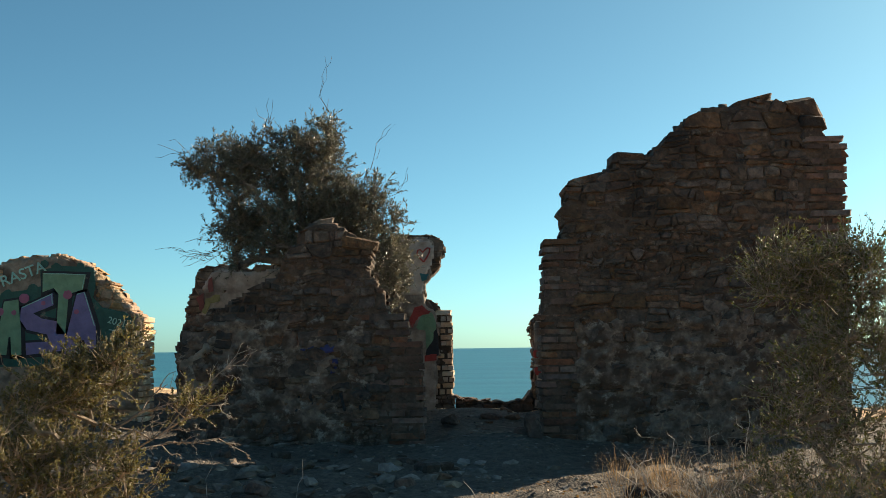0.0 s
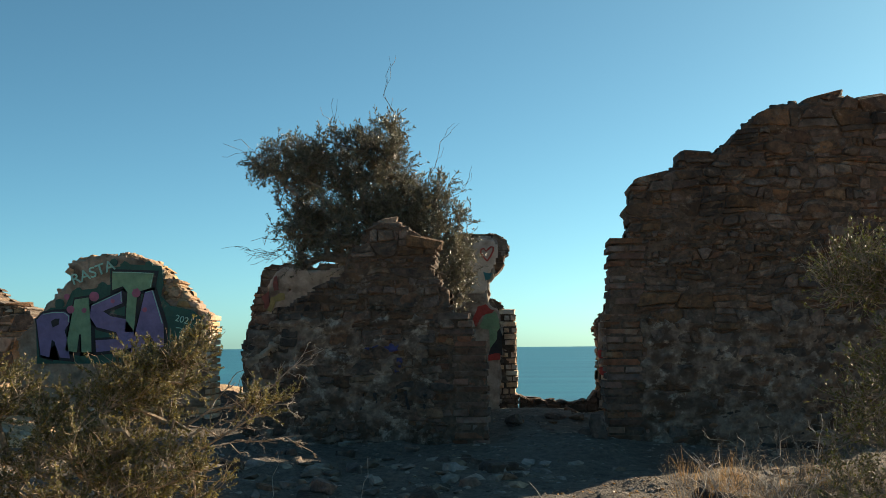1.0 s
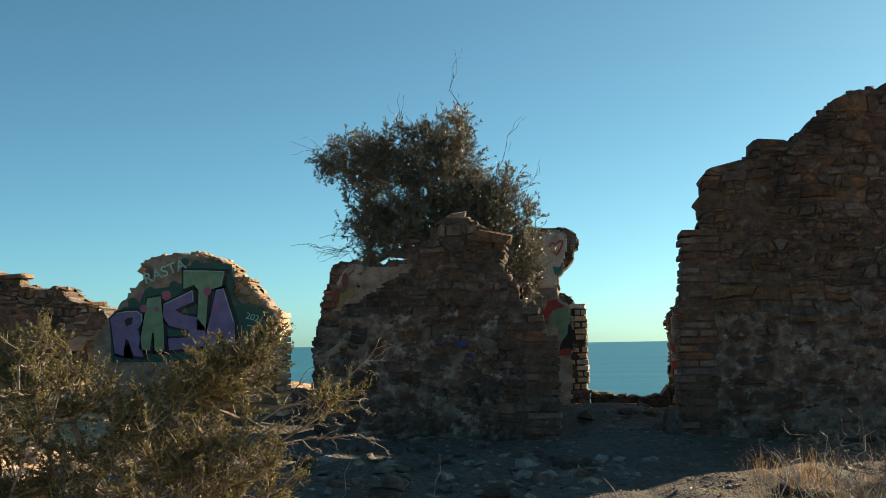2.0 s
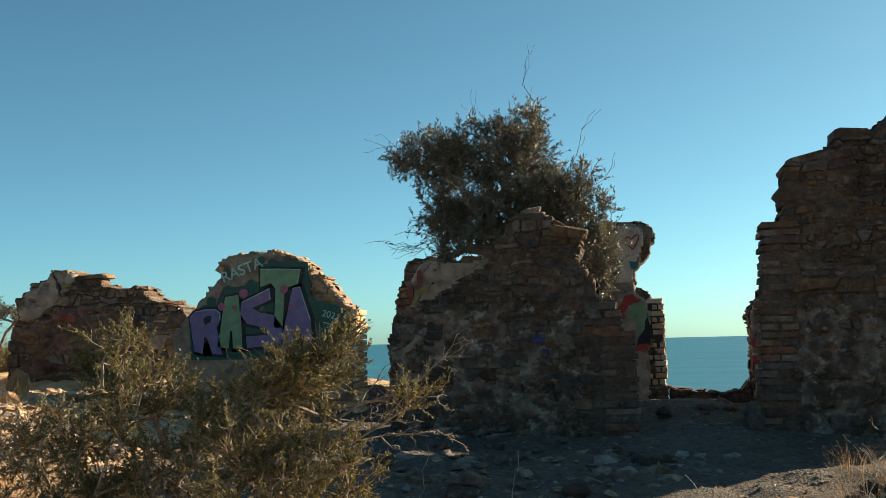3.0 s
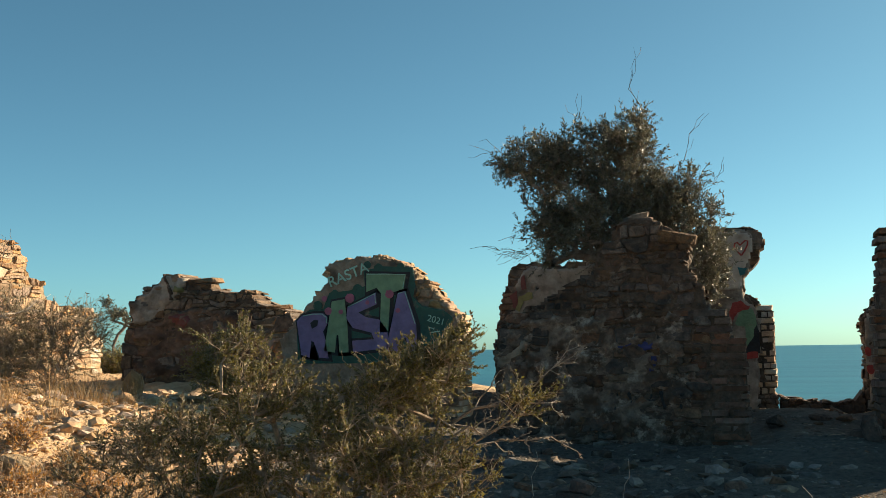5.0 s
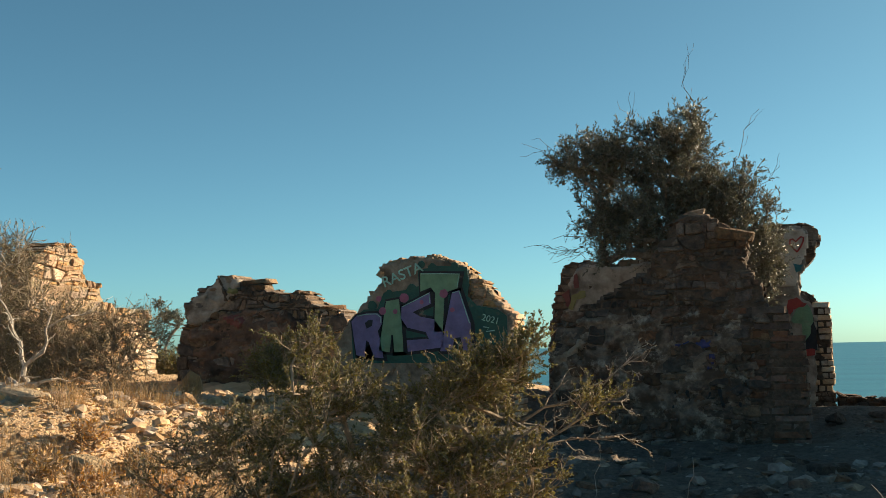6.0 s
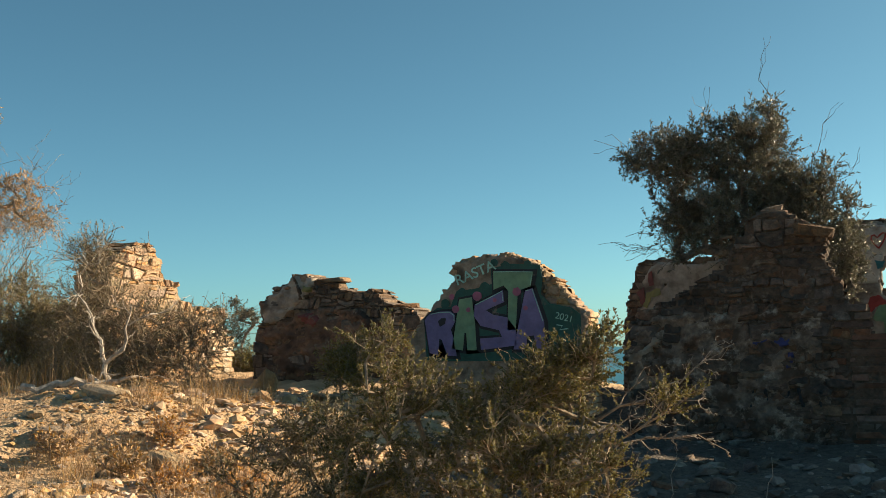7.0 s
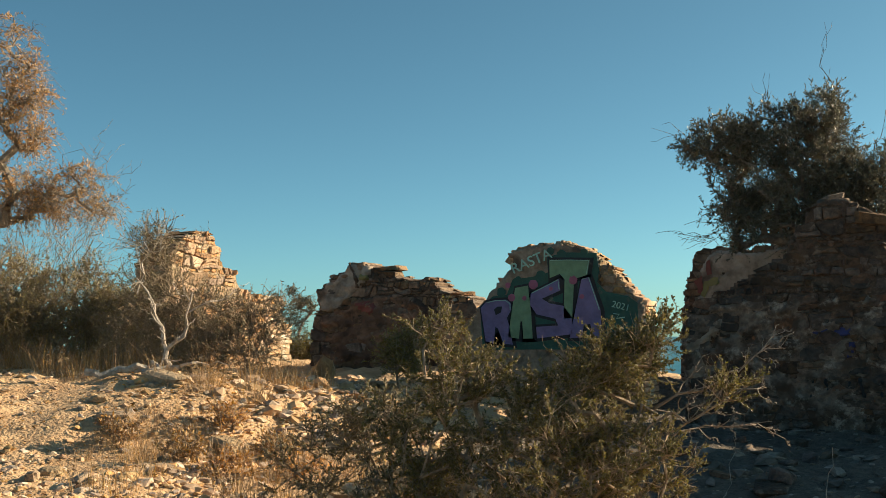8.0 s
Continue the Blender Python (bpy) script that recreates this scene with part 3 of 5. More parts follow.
def wall_high():
    y0 = 9.6
    w = thing("ruined_wall", pose(0, y0, 0), "tall broken rubble stone wall with brick edges and worn plaster", "wall", kind="structure")
    poly = [(0.80, 0.55), (0.80, 1.55), (0.81, 2.11), (0.85, 2.33), (0.87, 2.45), (0.98, 2.46), (1.0, 2.6), (0.97, 2.71), (1.05, 2.85), (1.01, 2.92), (1.19, 3.01), (1.43, 3.08),
            (1.44, 3.18), (1.67, 3.2), (1.75, 3.19), (1.78, 3.25), (1.88, 3.3), (1.88, 3.35), (1.97, 3.43), (2.11, 3.52), (2.22, 3.6), (2.33, 3.62), (2.47, 3.6), (2.75, 3.68),
            (2.86, 3.62), (2.94, 3.56), (3.15, 3.41), (3.23, 3.38), (3.23, 3.29), (3.38, 3.25), (3.4, 2.4), (3.39, 1.14), (3.38, 0.55)]
    poly = rough(poly, 9)
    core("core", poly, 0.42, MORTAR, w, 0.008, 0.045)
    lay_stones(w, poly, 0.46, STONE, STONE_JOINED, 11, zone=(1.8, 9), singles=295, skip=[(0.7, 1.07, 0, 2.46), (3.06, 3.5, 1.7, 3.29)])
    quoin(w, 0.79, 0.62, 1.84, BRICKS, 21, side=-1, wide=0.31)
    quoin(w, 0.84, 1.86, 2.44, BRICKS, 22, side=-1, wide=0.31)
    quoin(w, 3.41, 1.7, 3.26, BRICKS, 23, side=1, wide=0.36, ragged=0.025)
    slab(w, 3.05, 0.2, 3.56, (0.33, 0.40, 0.21), (4, -12, 5), STONES, 3)
    slab(w, 3.12, 0.2, 3.44, (0.24, 0.40, 0.12), (0, 4, 0), STONES, 7)
    slab(w, 2.62, 0.2, 3.62, (0.34, 0.40, 0.07), (0, -13, 0), STONES, 5)
    slab(w, 1.57, 0.2, 3.14, (0.27, 0.4, 0.10), (0, 2, 4), STONES, 6)
    slab(w, 1.22, 0.2, 2.98, (0.3, 0.4, 0.07), (0, -12, 0), STONES, 8)
    skin("plaster", w, [(1.05, 0.6), (3.36, 0.6), (3.36, 1.84), (2.3, 1.86), (1.6, 1.83), (1.05, 1.85)], PLASTER, -0.024, 0.045, seed=1, scale=6.0, label="worn grey lime plaster")


def wall_middle():
    y0 = 9.5
    w = thing("ruined_wall", pose(0, y0, 0), "broken stepped rubble wall with brick edge and flaking plaster", "wall", kind="structure")
    poly = [(-2.2, 0.6), (-2.16, 1.3), (-2.24, 1.55), (-2.18, 1.75), (-2.08, 1.87), (-1.84, 1.95), (-1.6, 2.1), (-1.37, 2.23), (-1.34, 2.38), (-1.22, 2.45), (-1.21, 2.56), (-1.11, 2.64), (-1.01, 2.66),
            (-0.89, 2.62), (-0.76, 2.54), (-0.58, 2.42), (-0.56, 2.31), (-0.61, 2.28), (-0.58, 2.21), (-0.52, 2.1), (-0.47, 2.05), (-0.44, 1.91), (-0.44, 1.85), (-0.3, 1.84), (-0.3, 1.68), (-0.17, 1.64),
            (-0.17, 0.92), (-0.16, 0.6)]
    poly = rough(poly, 11)
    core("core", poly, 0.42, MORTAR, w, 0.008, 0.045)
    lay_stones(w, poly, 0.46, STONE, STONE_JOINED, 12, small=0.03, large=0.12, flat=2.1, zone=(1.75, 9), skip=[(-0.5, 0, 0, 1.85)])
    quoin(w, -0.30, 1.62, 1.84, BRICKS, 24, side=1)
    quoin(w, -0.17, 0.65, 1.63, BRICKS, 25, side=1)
    slab(w, -0.70, 0.16, 2.44, (0.30, 0.36, 0.11), (0, 9, 8), STONES, 2)
    slab(w, -1.0, 0.2, 2.65, (0.13, 0.2, 0.05), (0, -8, 20), STONES_MID, 4)
    skin("plaster", w, [(-2.2, 0.7), (-0.62, 0.7), (-0.62, 1.86), (-1.3, 1.88), (-2.0, 1.86), (-2.2, 1.6)], PLASTER, -0.016, 0.045, seed=2, scale=6.0, label="worn grey lime plaster")
    skin("old_render", w, [(-2.2, 1.15), (-1.98, 1.15), (-1.95, 1.5), (-1.8, 1.62), (-1.95, 1.66), (-2.18, 1.55)], PLASTER_TAN, -0.03, 0.02, seed=7, scale=5, label="pinkish flaking render")
    for k, p in enumerate([[(-1.22, 1.60), (-1.02, 1.64), (-0.86, 1.63), (-0.88, 1.55), (-1.05, 1.53), (-1.2, 1.54)], [(-0.92, 1.52), (-0.84, 1.50), (-0.88, 1.38), (-0.96, 1.36)]]):
        skin("sprayed_paint", w, p, PAINT_BLUE, -0.022, 0.045, step=0.015, seed=9, scale=6.0, label="faded blue spray paint")
    for k, (a, b, lean) in enumerate([(-1.22, 1.14, 0.03), (-1.08, 1.15, -0.02), (-0.95, 1.13, 0.03), (-0.82, 1.15, -0.03), (-0.70, 1.13, 0.02)]):
        skin("sprayed_bar", w, [(a - 0.025, b - 0.08), (a + 0.025, b - 0.08), (a + 0.025 + lean, b + 0.09), (a - 0.025 + lean, b + 0.09)], PAINT_BLACK, -0.024, 0.045, step=0.012, seed=12, scale=6.0, label="faded black sprayed bar")


def wall_rear():
    y0 = 11.8
    w = thing("ruined_wall", pose(0, y0, 0), "rear rubble wall with pale plaster, spray paint and an added hidden sun-blocking end", "wall", kind="structure")
    west = [(-2.72, 0.7), (-2.70, 1.76), (-2.61, 2.15), (-2.57, 2.28), (-2.52, 2.4), (-2.43, 2.47), (-2.28, 2.48), (-1.99, 2.44), (-1.3, 2.5), (-0.39, 2.77), (-0.15, 2.75), (-0.02, 2.71), (0.06, 2.55),
            (-0.02, 2.52), (-0.02, 2.41), (-0.17, 2.25), (-0.17, 2.1), (-0.04, 2.05), (0.01, 1.91), (0.1, 1.91), (0.1, 0.7)]
    # the seen jamb, then an added hidden wall that blocks sun through the doorway
    jamb_blocker = [(0.88, 0.7), (0.89, 1.3), (0.88, 1.83), (0.98, 1.97), (1.3, 2.4), (1.8, 2.8), (2.3, 3.3), (2.7, 3.55), (3.1, 3.3), (3.3, 2.9), (3.3, 0.7)]
    sill = [(0.08, 0.7), (0.09, 1.10), (0.19, 1.07), (0.36, 1.03), (0.46, 1.05), (0.56, 1.05), (0.7, 1.02), (0.82, 1.06), (0.9, 1.14), (0.9, 0.7)]
    for k, poly in enumerate((west, jamb_blocker)):
        poly = rough(poly, 9 + k)
        core("core", poly, 0.4, MORTAR, w, 0.01)
        lay_stones(w, poly, 0.42, STONE_MID, STONE_MID_JOINED, 13 + 40 * k, small=0.035, large=0.11, singles=200, skip=[(-0.05, 0.2, 1.1, 1.95)], proud=0.03)
    sill = rough(sill, 4)
    core("core", sill, 0.3, MORTAR, w, 0.01)
    lay_stones(w, sill, 0.3, STONE, STONE_JOINED, 18, small=0.03, large=0.10, singles=60, proud=0.05)
    quoin(w, 0.09, 1.1, 1.92, BRICKS_PALE, 26, side=1, wide=0.13, ragged=0.02)
    skin("plaster", w, [(-2.42, 0.9), (-0.06, 0.9), (-0.06, 1.9), (-0.16, 2.03), (-0.16, 2.2), (-0.14, 2.32), (-0.07, 2.5), (-0.1, 2.7), (-0.3, 2.73), (-0.7, 2.62), (-1.3, 2.44), (-1.99, 2.40), (-2.28, 2.44), (-2.4, 2.40), (-2.44, 2.3), (-2.46, 2.16), (-2.5, 1.9)],
         PLASTER_WHITE, -0.05, 0.008, seed=3, label="grey-white flaking plaster", fade=0.04)
    skin("upper_plaster", w, [(-0.5, 2.1), (-0.2, 2.1), (-0.17, 2.3), (-0.1, 2.42), (-0.07, 2.6), (-0.12, 2.69), (-0.3, 2.71), (-0.5, 2.6)], PLASTER_PALE, -0.058, 0.008, seed=3, label="white flaking plaster", fade=0.02)
    skin("jamb_plaster", w, [(0.9, 0.95), (1.2, 0.95), (1.2, 1.95), (0.98, 1.95), (0.9, 1.8), (0.89, 1.54), (0.93, 1.2)], PLASTER_WHITE, -0.05, 0.006, seed=4, fade=0.02)
    heart = [(0.0, -0.07), (-0.035, -0.03), (-0.065, 0.015), (-0.06, 0.05), (-0.035, 0.058), (-0.008, 0.03), (0.01, 0.05), (0.04, 0.075), (0.065, 0.07), (0.06, 0.03), (0.035, -0.02), (0.0, -0.07)]
    sprayed_line("painted_heart", w, [(-0.20 + a, 2.52 + b) for a, b in heart], PAINT_RED, -0.064, 0.008, "red sprayed heart outline")
    patch("sprayed_paint", w, [(-0.36, 1.84), (-0.31, 1.98), (-0.22, 2.01), (-0.13, 1.95), (-0.18, 1.90), (-0.26, 1.89), (-0.32, 1.78)], PAINT_RED, -0.064, "dark red spray paint")
    patch("sprayed_paint", w, [(-0.23, 1.90), (-0.13, 1.93), (-0.08, 1.83), (-0.11, 1.67), (-0.18, 1.56), (-0.19, 1.75), (-0.28, 1.78)], PAINT_GREEN, -0.068, "green spray paint")
    patch("sprayed_paint", w, [(-0.09, 1.8), (-0.06, 1.7), (-0.06, 1.5), (-0.2, 1.46), (-0.18, 1.56), (-0.11, 1.67)], PAINT_BLACK, -0.066, "black spray paint")
    patch("sprayed_paint", w, [(-0.20, 1.50), (-0.08, 1.51), (-0.08, 1.45), (-0.20, 1.44)], PAINT_RED, -0.07, "dark red spray paint")
    patch("sprayed_paint", w, [(-0.24, 2.34), (-0.16, 2.33), (-0.17, 2.27), (-0.22, 2.25)], paint("paint_teal", (0.03, 0.22, 0.26)), -0.064, "teal spray paint")
    patch("sprayed_paint", w, [(-2.42, 2.11), (-2.28, 2.15), (-2.28, 2.09), (-2.37, 2.05), (-2.42, 1.95), (-2.46, 1.97)], PAINT_YELLOW, -0.066, "yellow spray paint", 0.03)
    patch("sprayed_paint", w, [(-2.51, 2.11), (-2.44, 2.16), (-2.44, 1.97), (-2.49, 2.00)], PAINT_FADED, -0.062, "red spray paint", 0.03)
    patch("sprayed_paint", w, [(-2.40, 2.3), (-2.36, 2.32), (-2.34, 2.18), (-2.39, 2.17)], PAINT_FADED, -0.062, "red spray paint", 0.03)
    for k, (a, b) in enumerate([(0.935, 1.50), (0.945, 1.33)]):
        patch("sprayed_paint", w, blot(a, b, 0.035, k, tall=1.3), PAINT_RED, -0.062, "red spray dots")


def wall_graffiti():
    # scaled towards the camera's mid position, so its outline still fits the camera's view
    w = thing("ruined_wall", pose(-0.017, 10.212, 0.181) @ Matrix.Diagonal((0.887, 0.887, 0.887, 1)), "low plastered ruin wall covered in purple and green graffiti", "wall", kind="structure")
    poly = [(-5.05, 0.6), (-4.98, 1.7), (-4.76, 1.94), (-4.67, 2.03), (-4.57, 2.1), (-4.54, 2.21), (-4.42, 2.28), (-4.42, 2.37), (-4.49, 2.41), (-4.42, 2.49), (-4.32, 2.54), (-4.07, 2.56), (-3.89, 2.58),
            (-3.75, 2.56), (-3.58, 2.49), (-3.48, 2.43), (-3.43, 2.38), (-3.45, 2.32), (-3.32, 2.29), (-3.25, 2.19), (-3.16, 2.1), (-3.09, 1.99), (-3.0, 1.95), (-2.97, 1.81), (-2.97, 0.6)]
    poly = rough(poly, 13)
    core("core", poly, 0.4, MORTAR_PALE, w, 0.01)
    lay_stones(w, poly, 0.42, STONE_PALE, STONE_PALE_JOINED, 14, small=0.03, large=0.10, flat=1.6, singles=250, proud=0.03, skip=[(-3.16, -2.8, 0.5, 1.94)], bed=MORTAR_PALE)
    # pale bricks: the sunlit look of this wall end is put into their colour
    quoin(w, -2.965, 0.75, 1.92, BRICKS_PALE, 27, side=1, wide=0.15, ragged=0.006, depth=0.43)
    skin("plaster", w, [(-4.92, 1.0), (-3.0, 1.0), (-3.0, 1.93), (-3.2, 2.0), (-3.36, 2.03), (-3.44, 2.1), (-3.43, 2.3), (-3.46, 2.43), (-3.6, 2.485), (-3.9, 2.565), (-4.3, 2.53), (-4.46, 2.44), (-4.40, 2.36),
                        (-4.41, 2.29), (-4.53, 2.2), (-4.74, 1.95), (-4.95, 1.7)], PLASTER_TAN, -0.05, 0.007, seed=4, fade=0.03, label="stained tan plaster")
    T = [(-3.96, 2.37), (-3.53, 2.35), (-3.56, 2.20), (-3.70, 2.16), (-3.73, 1.76), (-3.82, 1.76), (-3.80, 2.16), (-3.85, 2.22), (-3.96, 2.18)]
    A1 = [(-4.34, 2.09), (-4.20, 2.11), (-4.17, 1.82), (-4.16, 1.56), (-4.26, 1.56), (-4.27, 1.74), (-4.29, 1.74), (-4.31, 1.56), (-4.43, 1.58), (-4.39, 1.80)]
    R = [(-4.73, 1.89), (-4.67, 1.95), (-4.56, 1.97), (-4.44, 1.97), (-4.39, 1.93), (-4.39, 1.86), (-4.44, 1.78), (-4.41, 1.68), (-4.38, 1.50), (-4.48, 1.51), (-4.54, 1.67), (-4.57, 1.69), (-4.59, 1.51), (-4.68, 1.54)]
    S = [(-4.17, 2.03), (-3.86, 2.17), (-3.85, 2.05), (-4.05, 1.97), (-3.97, 1.92), (-3.82, 1.89), (-3.73, 1.77), (-3.73, 1.60), (-4.11, 1.56), (-4.12, 1.68), (-3.88, 1.69), (-3.91, 1.76), (-4.11, 1.81), (-4.18, 1.91)]
    A2 = [(-3.62, 2.16), (-3.54, 2.18), (-3.43, 1.84), (-3.42, 1.56), (-3.51, 1.56), (-3.54, 1.70), (-3.61, 1.69), (-3.63, 1.56), (-3.76, 1.56), (-3.68, 1.90)]
    field = [(-4.74, 1.91), (-4.59, 2.01), (-4.44, 2.02), (-4.37, 2.18), (-4.15, 2.20), (-3.98, 2.24), (-3.99, 2.40), (-3.78, 2.44), (-3.46, 2.42), (-3.44, 2.24), (-3.46, 2.12), (-3.37, 2.02),
             (-3.14, 1.97), (-3.05, 1.9), (-3.05, 1.6), (-3.37, 1.44), (-4.72, 1.45)]
    patch("graffiti_field", w, field, PAINT_DARK, -0.060, "dark green sprayed background")
    for name, shape, mat, label in (("letter_r", R, PAINT_PURPLE, "purple sprayed letter"), ("letter_a", A1, PAINT_GREEN, "green sprayed letter"), ("letter_s", S, PAINT_PURPLE, "purple sprayed letter"),
                                    ("letter_t", T, PAINT_GREEN, "green sprayed letter"), ("letter_a", A2, PAINT_PURPLE, "purple sprayed letter")):
        o = patch(name, w, shape, mat, -0.072, label, 0.006)
        patch("outline", o, [(a + 0.012, b - 0.004) for a, b in grown(shape, 0.028)], PAINT_BLACK, -0.0655, "black sprayed outline", 0.005)
    sprayed_line("highlight", w, [(-3.95, 2.362), (-3.75, 2.358), (-3.54, 2.345), (-3.565, 2.21)], PAINT_MINT, -0.072, 0.005, "pale sprayed edge line")
    sprayed_line("highlight", w, [(-4.16, 2.03), (-4.0, 2.10), (-3.87, 2.16), (-3.86, 2.06)], PAINT_MINT, -0.072, 0.005, "pale sprayed edge line")
    sprayed_line("highlight", w, [(-4.66, 1.945), (-4.56, 1.962), (-4.45, 1.962), (-4.40, 1.925), (-4.40, 1.865)], PAINT_MINT, -0.072, 0.005, "pale sprayed edge line")
    sprayed_line("highlight", w, [(-3.615, 2.155), (-3.545, 2.172), (-3.44, 1.84)], PAINT_MINT, -0.072, 0.005, "pale sprayed edge line")
    patch("letter_hole", w, [(-4.58, 1.87), (-4.54, 1.90), (-4.49, 1.90), (-4.50, 1.84), (-4.56, 1.81)], PAINT_BLACK, -0.0735, "black sprayed counter", 0.004)
    for k, (a, b, r, mt) in enumerate([(-4.14, 2.12, 0.05, PAINT_PINK), (-4.38, 1.99, 0.04, PAINT_PINK), (-3.71, 2.15, 0.045, PAINT_PINK), (-3.95, 2.46, 0.04, PAINT_DARK), (-3.83, 2.42, 0.05, PAINT_DARK),
                                       (-3.59, 2.43, 0.04, PAINT_DARK), (-4.31, 2.16, 0.05, PAINT_DARK), (-4.06, 2.2, 0.06, PAINT_DARK), (-4.5, 2.05, 0.05, PAINT_DARK), (-4.42, 2.12, 0.03, PAINT_PINK),
                                       (-3.62, 1.98, 0.025, PAINT_PINK), (-3.95, 2.07, 0.022, PAINT_PINK), (-4.24, 1.98, 0.025, PAINT_PINK)]):
        patch("paint_blot", w, blot(a, b, r, k), mt, -0.0745 if mt is PAINT_PINK else -0.063, "round sprayed blot", 0.004 if mt is PAINT_PINK else 0.02)
    lettering("small_lettering", w, "RASTA", -4.36, 2.235, 0.155, 20, PAINT_MINT, -0.074, "thin mint sprayed letters", bold=0.001)
    lettering("small_lettering", w, "2021", -3.32, 1.87, 0.095, -16, PAINT_MINT, -0.066, "thin mint sprayed numerals")
    sprayed_line("underline", w, [(-3.30, 1.80), (-3.24, 1.79), (-3.27, 1.75), (-3.18, 1.76)], PAINT_MINT, -0.064, 0.006, "thin mint sprayed strokes")


def wall_left():
    y0 = 11.0
    w = thing("ruined_wall", pose(0, y0, 0), "low dark red rubble wall with crumbling pale top", "wall", kind="structure")
    poly = [(-6.58, 1.1), (-6.52, 1.74), (-6.44, 1.92), (-6.44, 2.14), (-6.31, 2.2), (-6.29, 2.28), (-6.13, 2.33), (-6.06, 2.43), (-5.86, 2.4), (-5.75, 2.32), (-5.52, 2.25), (-5.4, 2.19), (-5.24, 2.19),
            (-5.15, 2.22), (-5.06, 2.18), (-4.99, 2.09), (-4.85, 2.05), (-4.65, 2.01), (-4.59, 1.93), (-4.5, 1.68), (-4.48, 1.0)]
    poly = rough(poly, 9)
    core("core", poly, 0.45, MORTAR, w, 0.008)
    lay_stones(w, poly, 0.48, STONE_MID, STONE_MID_JOINED, 15, small=0.03, large=0.12, flat=2.0, singles=280)
    skin("plaster", w, [(-6.43, 1.90), (-6.43, 2.13), (-6.30, 2.20), (-6.12, 2.32), (-6.05, 2.41), (-5.87, 2.38), (-5.78, 2.33), (-5.82, 2.20), (-5.98, 2.06), (-6.16, 1.9), (-6.3, 1.86)], PLASTER_WHITE, -0.034, 0.03, seed=6, scale=9, label="pale plaster remnant", fade=0.03)
    skin("plaster_crack", w, [(-6.05, 2.41), (-6.01, 2.41), (-5.92, 2.22), (-5.91, 2.12), (-5.96, 2.12), (-5.97, 2.22)], MORTAR, -0.048, 0.02, scale=6, step=0.01, seed=6, label="dark crack in the plaster", fade=0.01)
    skin("sprayed_paint", w, [(-5.93, 2.30), (-5.80, 2.28), (-5.80, 2.19), (-5.92, 2.20)], paint("paint_olive", (0.25, 0.24, 0.10)), -0.045, 0.02, step=0.012, seed=6, scale=6, label="yellow-green spray paint", fade=0.03)
    skin("red_wash", w, [(-6.4, 1.3), (-4.9, 1.3), (-4.9, 1.85), (-5.3, 2.05), (-5.75, 2.1), (-6.05, 2.0), (-6.4, 1.85)], material("red_wash", (0.10, 0.058, 0.04), (0.28, 0.165, 0.11), 12, vary=0, stain=(0.07, 0.042, 0.03), stain_scale=3, stain_at=0.5, bump=0.8),
         -0.026, 0.05, seed=8, scale=6, label="dark red worn lime wash")
    skin("sprayed_paint", w, [(-6.02, 1.99), (-5.72, 2.02), (-5.62, 1.9), (-5.8, 1.78), (-5.98, 1.84)], PAINT_FADED, -0.031, 0.05, step=0.02, seed=8, scale=6, label="faded red spray paint")
    for k, (x, z, a, b) in enumerate([(-5.62, 2.27, 0.24, 0.07), (-5.60, 2.325, 0.22, 0.06), (-5.72, 2.30, 0.15, 0.08), (-5.13, 2.19, 0.16, 0.05), (-5.32, 2.16, 0.20, 0.08), (-4.84, 2.03, 0.28, 0.05)]):
        slab(w, x, 0.14, z, (a, 0.26, b), (2, 3 * (-1) ** k, 7 * k), STONES_MID, k, "cap_stone")
    # end stones paler than the wall, their sunlit look painted in
    end = rough([(-4.99, 1.1), (-5.0, 1.72), (-4.96, 1.97), (-4.68, 2.0), (-4.58, 1.9), (-4.50, 1.68), (-4.47, 1.1)], 3)
    lay_stones(w, end, 0.58, STONE_PALE, STONE_PALE_JOINED, 17, small=0.05, large=0.15, flat=1.7, singles=80, proud=0.09, bed=MORTAR_PALE)


def wall_far():
    w = thing("ruined_wall", pose(-7.4, 11.9, 0, 0, 0, 80), "sunlit ochre stone ruin wall with crumbling brick end", "wall", kind="structure")
    poly = [(-2.15, 1.0), (-1.97, 1.85), (-1.86, 2.2), (-1.89, 2.41), (-1.8, 2.55), (-1.66, 2.69), (-1.55, 2.76), (-1.36, 2.82), (-1.18, 2.76), (-1.14, 2.69), (-1.04, 2.59), (-1.06, 2.5), (-0.98, 2.41),
            (-0.79, 2.39), (-0.79, 2.26), (-0.71, 2.18), (-0.5, 2.11), (-0.2, 2.1), (0.0, 2.05), (0.02, 1.81), (0.14, 1.75), (0.16, 1.0)]
    poly = rough(poly, 8)
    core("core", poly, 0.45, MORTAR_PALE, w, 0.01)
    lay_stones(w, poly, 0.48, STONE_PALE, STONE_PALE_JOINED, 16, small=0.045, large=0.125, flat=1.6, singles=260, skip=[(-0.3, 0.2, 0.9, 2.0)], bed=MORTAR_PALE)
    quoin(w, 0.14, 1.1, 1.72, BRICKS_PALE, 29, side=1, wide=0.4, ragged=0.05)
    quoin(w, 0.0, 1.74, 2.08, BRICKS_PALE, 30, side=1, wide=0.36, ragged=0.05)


wall_high()
wall_middle()
wall_rear()
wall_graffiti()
wall_left()
wall_far()


